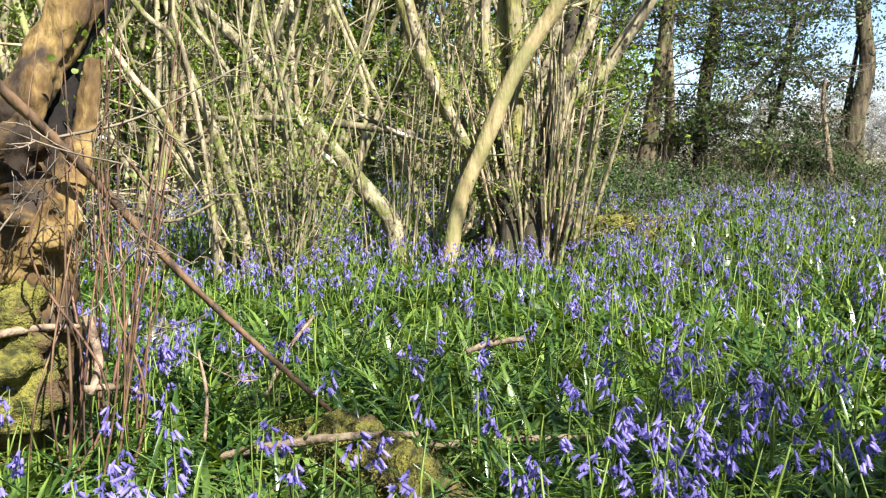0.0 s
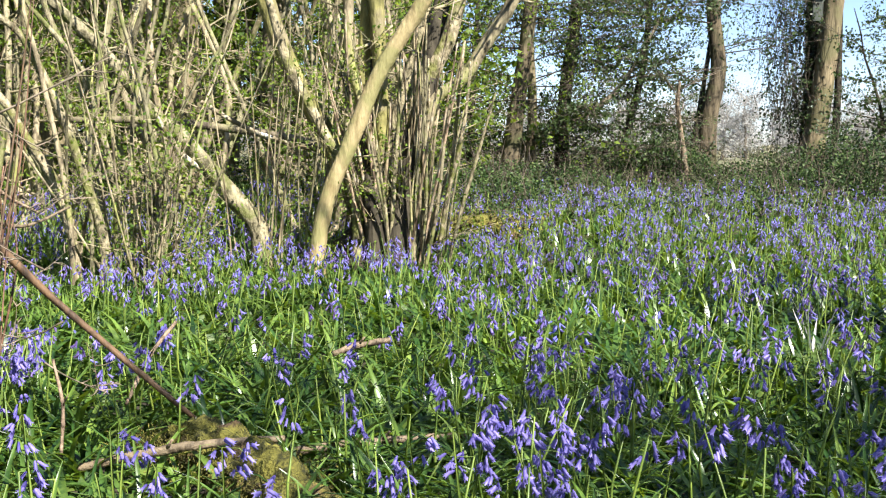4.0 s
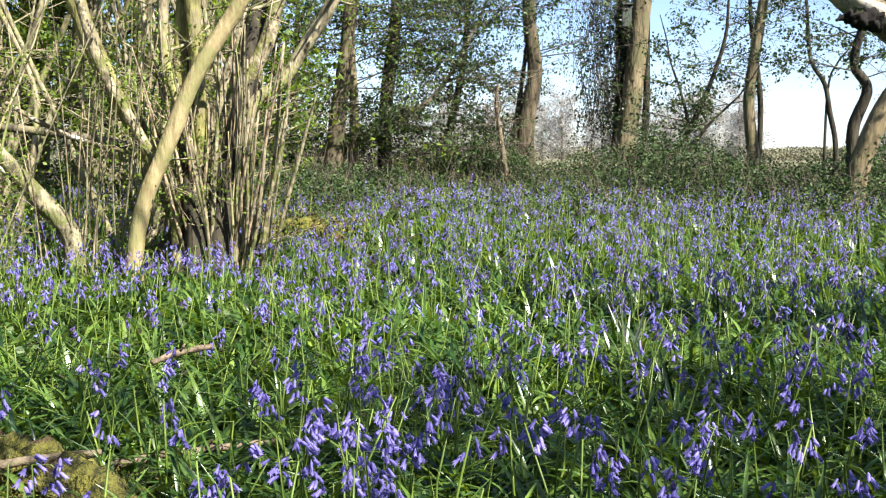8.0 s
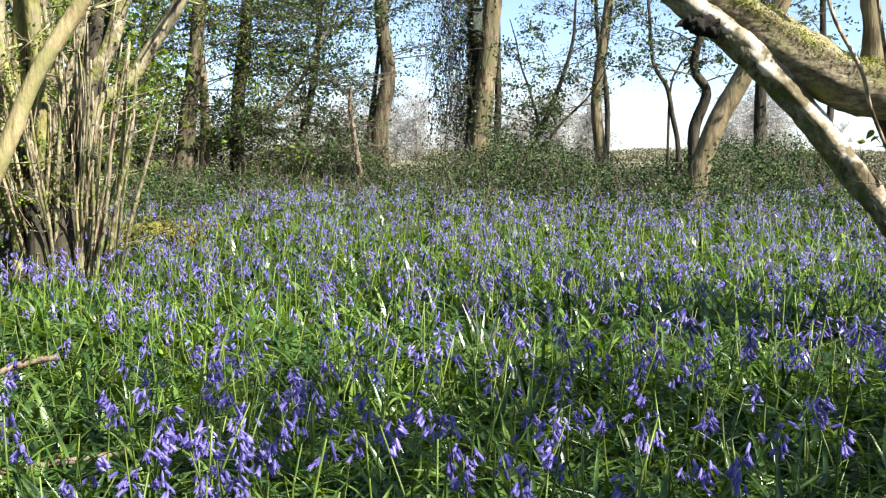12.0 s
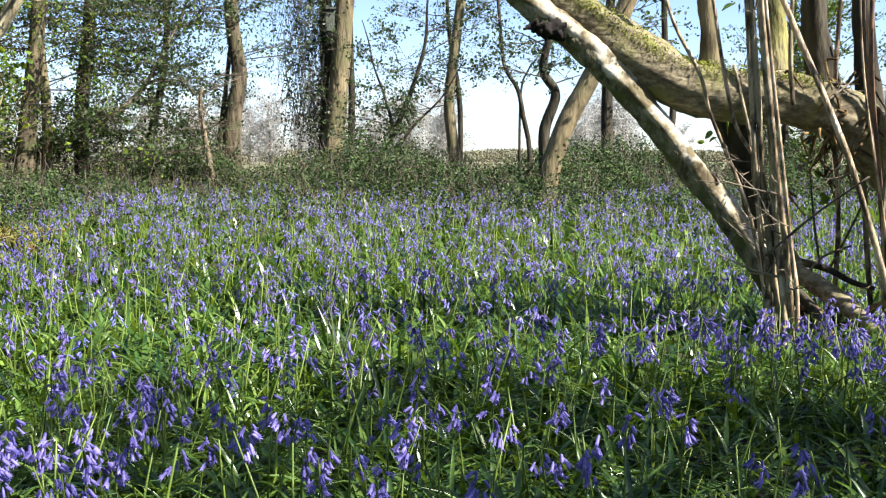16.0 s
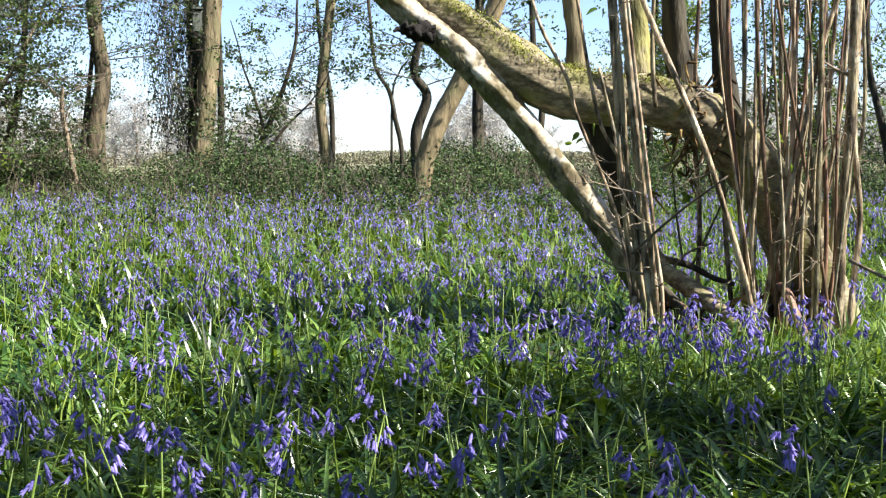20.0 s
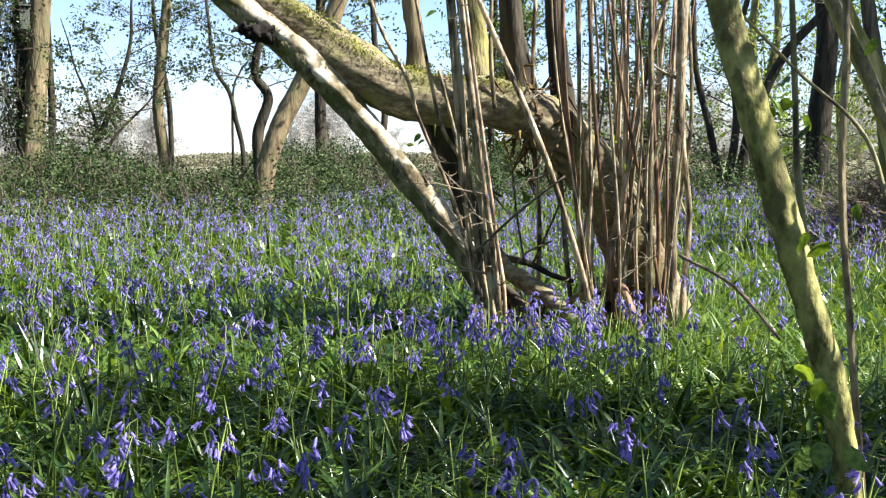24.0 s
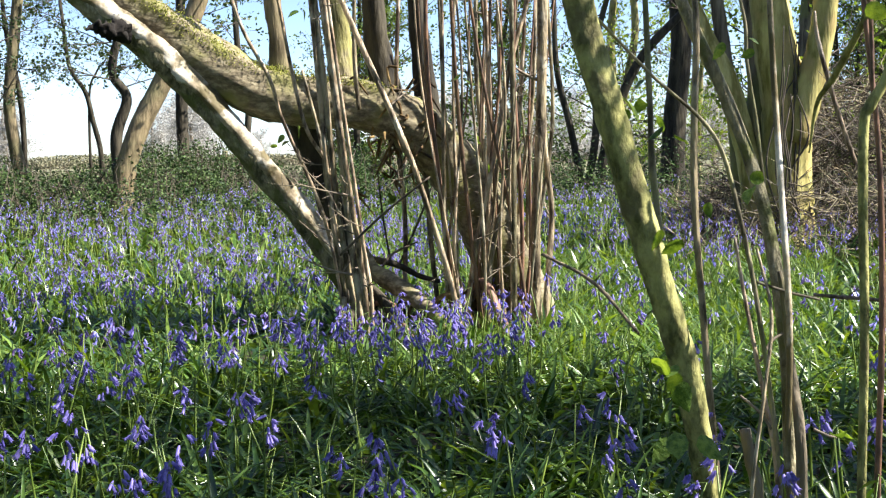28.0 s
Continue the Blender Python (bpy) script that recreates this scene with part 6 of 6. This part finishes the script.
def leaf_carpet():
    rng = np.random.default_rng(25)
    g = Geo()
    for d0, d1, tufts, per, segs, crease in ((1.4, 4.4, 2050, 8, 5, True), (4.4, 8, 4700, 6, 4, False), (8, 13, 7000, 4, 3, False), (13, 19, 2600, 4, 2, False)):
        p = sow(rng, tufts, -30, 82, d0, d1)
        p = p[clear(p)]
        foot = np.repeat(p, per, 0) + rng.normal(0, 0.02, (len(p) * per, 3)) * [1, 1, 0]
        n = len(foot)
        a = rng.uniform(0, 2 * np.pi, n)
        wide = 1.0 if segs > 4 else 1.25 if segs == 4 else 1.7
        ribbon_blades(g, foot, np.stack([np.cos(a), np.sin(a), np.zeros(n)], 1), rng.uniform(0.13, 0.30, n), rng.uniform(0.012, 0.026, n) * wide, rng, segs, crease, 0.92, 1.05)
    p = np.concatenate([sow(rng, 7000, 82, 330, 0.3, 6), sow(rng, 5000, 82, 330, 6, 12)])  # the floor behind the lens
    p = np.concatenate([p, sow(rng, 420, -30, 82, 0.4, 1.4)])
    foot = np.repeat(p, 4, 0) + rng.normal(0, 0.03, (len(p) * 4, 3)) * [1, 1, 0]
    a = rng.uniform(0, 2 * np.pi, len(foot))
    ribbon_blades(g, foot, np.stack([np.cos(a), np.sin(a), 0 * a], 1), rng.uniform(0.14, 0.28, len(a)), rng.uniform(0.012, 0.022, len(a)), rng, 3)
    whole("bluebell_leaves", g, BLADE, "glossy arching green strap leaves of bluebells", "bluebell leaves", kind="stuff")
    g = Geo()
    p = sow(rng, 4200, 51, 72, 4.3, 8.5)
    foot = np.repeat(p, 7, 0) + rng.normal(0, 0.04, (len(p) * 7, 3)) * [1, 1, 0]
    a = rng.uniform(0, 2 * np.pi, len(foot))
    ribbon_blades(g, foot, np.stack([np.cos(a), np.sin(a), 0 * a], 1), rng.uniform(0.12, 0.25, len(a)), rng.uniform(0.006, 0.012, len(a)), rng, 3, False, 0.9, 1.1)
    whole("woodland_grass", g, GRASS, "fresh yellow-green grass in a sunny clearing", "grass", kind="stuff")
    g = Geo()
    p = sow(rng, 9000, -30, 82, 1.4, 7)
    p[:, 2] += rng.uniform(0.02, 0.08, len(p))
    leaves(g, p, rand_dirs(len(p), rng) * [1, 1, 0.35] + [0, 0, 0.15], 0.04, rng, wide=0.8, fold=0.15)
    whole("low_herbs", g, LEAF_MID, "small rounded green woodland herbs on the floor", "herbs", kind="stuff")


leaf_carpet()
bluebell_carpet()


def near_bluebells():
    """The flowers that stand nearest, each a plant of its own."""
    rng = np.random.default_rng(26)
    kinds = []
    for k in range(12):
        b = thing("bluebell", (0, 0, 0), "violet-blue bluebell with a nodding spike among strap leaves", "bluebell", "bluebells in the foreground")
        st, pe = Geo(), []
        flowers(st, pe, np.zeros((1, 3)), np.array([rng.uniform(0.25, 0.36)]), rng, 2, int(rng.integers(9, 16)))
        stalk = part("stalk", st, STEM, b)
        for g in pe:
            part("bell", g, PETAL, stalk)
        for j in range(4):
            g, a = Geo(), 1.57 * j + rng.uniform(-0.5, 0.5)
            ribbon_blades(g, np.zeros((1, 3)), np.array([[math.cos(a), math.sin(a), 0]]), rng.uniform(0.16, 0.28, 1), rng.uniform(0.013, 0.024, 1), rng, 5, True, 0.85, 1.08)
            part("leaf", g, BLADE, b)
        kinds.append(b)
    spots = [(-13.8, 2.87), (-15.4, 2.12), (-11.5, 2.73), (-10.1, 2.41), (-18.1, 2.34), (-20.6, 2.17), (-18.4, 3.67), (-12.4, 3.59), (-15.2, 3.34), (-0.6, 3.37), (1.6, 3.29), (9.3, 3.77), (7.7, 2.69), (9.4, 2.9), (11.4, 2.62), (12.8, 2.66), (15.0, 2.28), (8.0, 2.18), (12.8, 2.22), (16.6, 3.4), (-7.0, 3.04), (22.0, 2.68), (16.7, 2.94), (38.1, 3.8), (30.3, 2.9), (31.9, 2.32), (38.9, 2.36), (27.4, 2.1), (33.9, 2.87), (42.2, 2.82), (37.7, 2.14), (48.3, 2.42), (49.4, 2.15), (43.2, 2.66), (42.0, 2.98), (36.0, 2.8), (56.9, 2.49), (59.1, 2.79), (42.0, 3.87), (61.8, 2.41), (54.0, 4.59), (52.8, 4.25), (55.5, 4.65), (56.9, 4.65), (48.2, 3.91), (50.0, 4.51), (47.3, 3.55), (56.8, 3.89), (53.9, 4.65), (48.8, 4.49), (49.4, 3.88), (55.7, 3.68), (52.4, 3.58), (54.7, 4.65), (52.3, 4.11), (56.2, 4.65)]
    while len(spots) < 300:
        a, d = rng.uniform(-26, 78), math.sqrt(rng.uniform(1.6 ** 2, 3.75 ** 2))
        if rng.uniform() < 0.14:  # some stand close together
            a0, d0 = spots[rng.integers(min(len(spots), 70))]
            a, d = a0 + rng.normal(0, 2.2), float(np.clip(d0 + rng.normal(0, 0.12), 1.6, 3.75))
        p = polar(a, d)[None]
        if rng.uniform() < drift(p)[0] and clear(p)[0]:
            spots.append((a, d))
    for i, (a, d) in enumerate(spots):
        p = polar(a, d, -0.01)
        m = pose(p[0], p[1], p[2], rng.normal(0, 4), rng.normal(0, 4), rng.uniform(0, 360))
        if i < 12:
            kinds[i].matrix_basis = m
        else:
            copy_thing(kinds[i % 12], m)
    s = thing("faded_bluebell", polar(25.8, 4.95, -0.01), "tuft of whitish faded bluebell leaves standing upright", "plant")
    for k in range(6):
        g, a = Geo(), k * 1.05 + rng.uniform(-0.3, 0.3)
        ribbon_blades(g, polar(25.8, 4.95)[None] + rng.normal(0, 0.012, (1, 3)) * [1, 1, 0], np.array([[math.cos(a), math.sin(a), 0]]), rng.uniform(0.25, 0.34, 1), np.full(1, 0.016), rng, 5, True, 0.15, 1.05)
        part("leaf", g, PETAL_PALE, s)


near_bluebells()
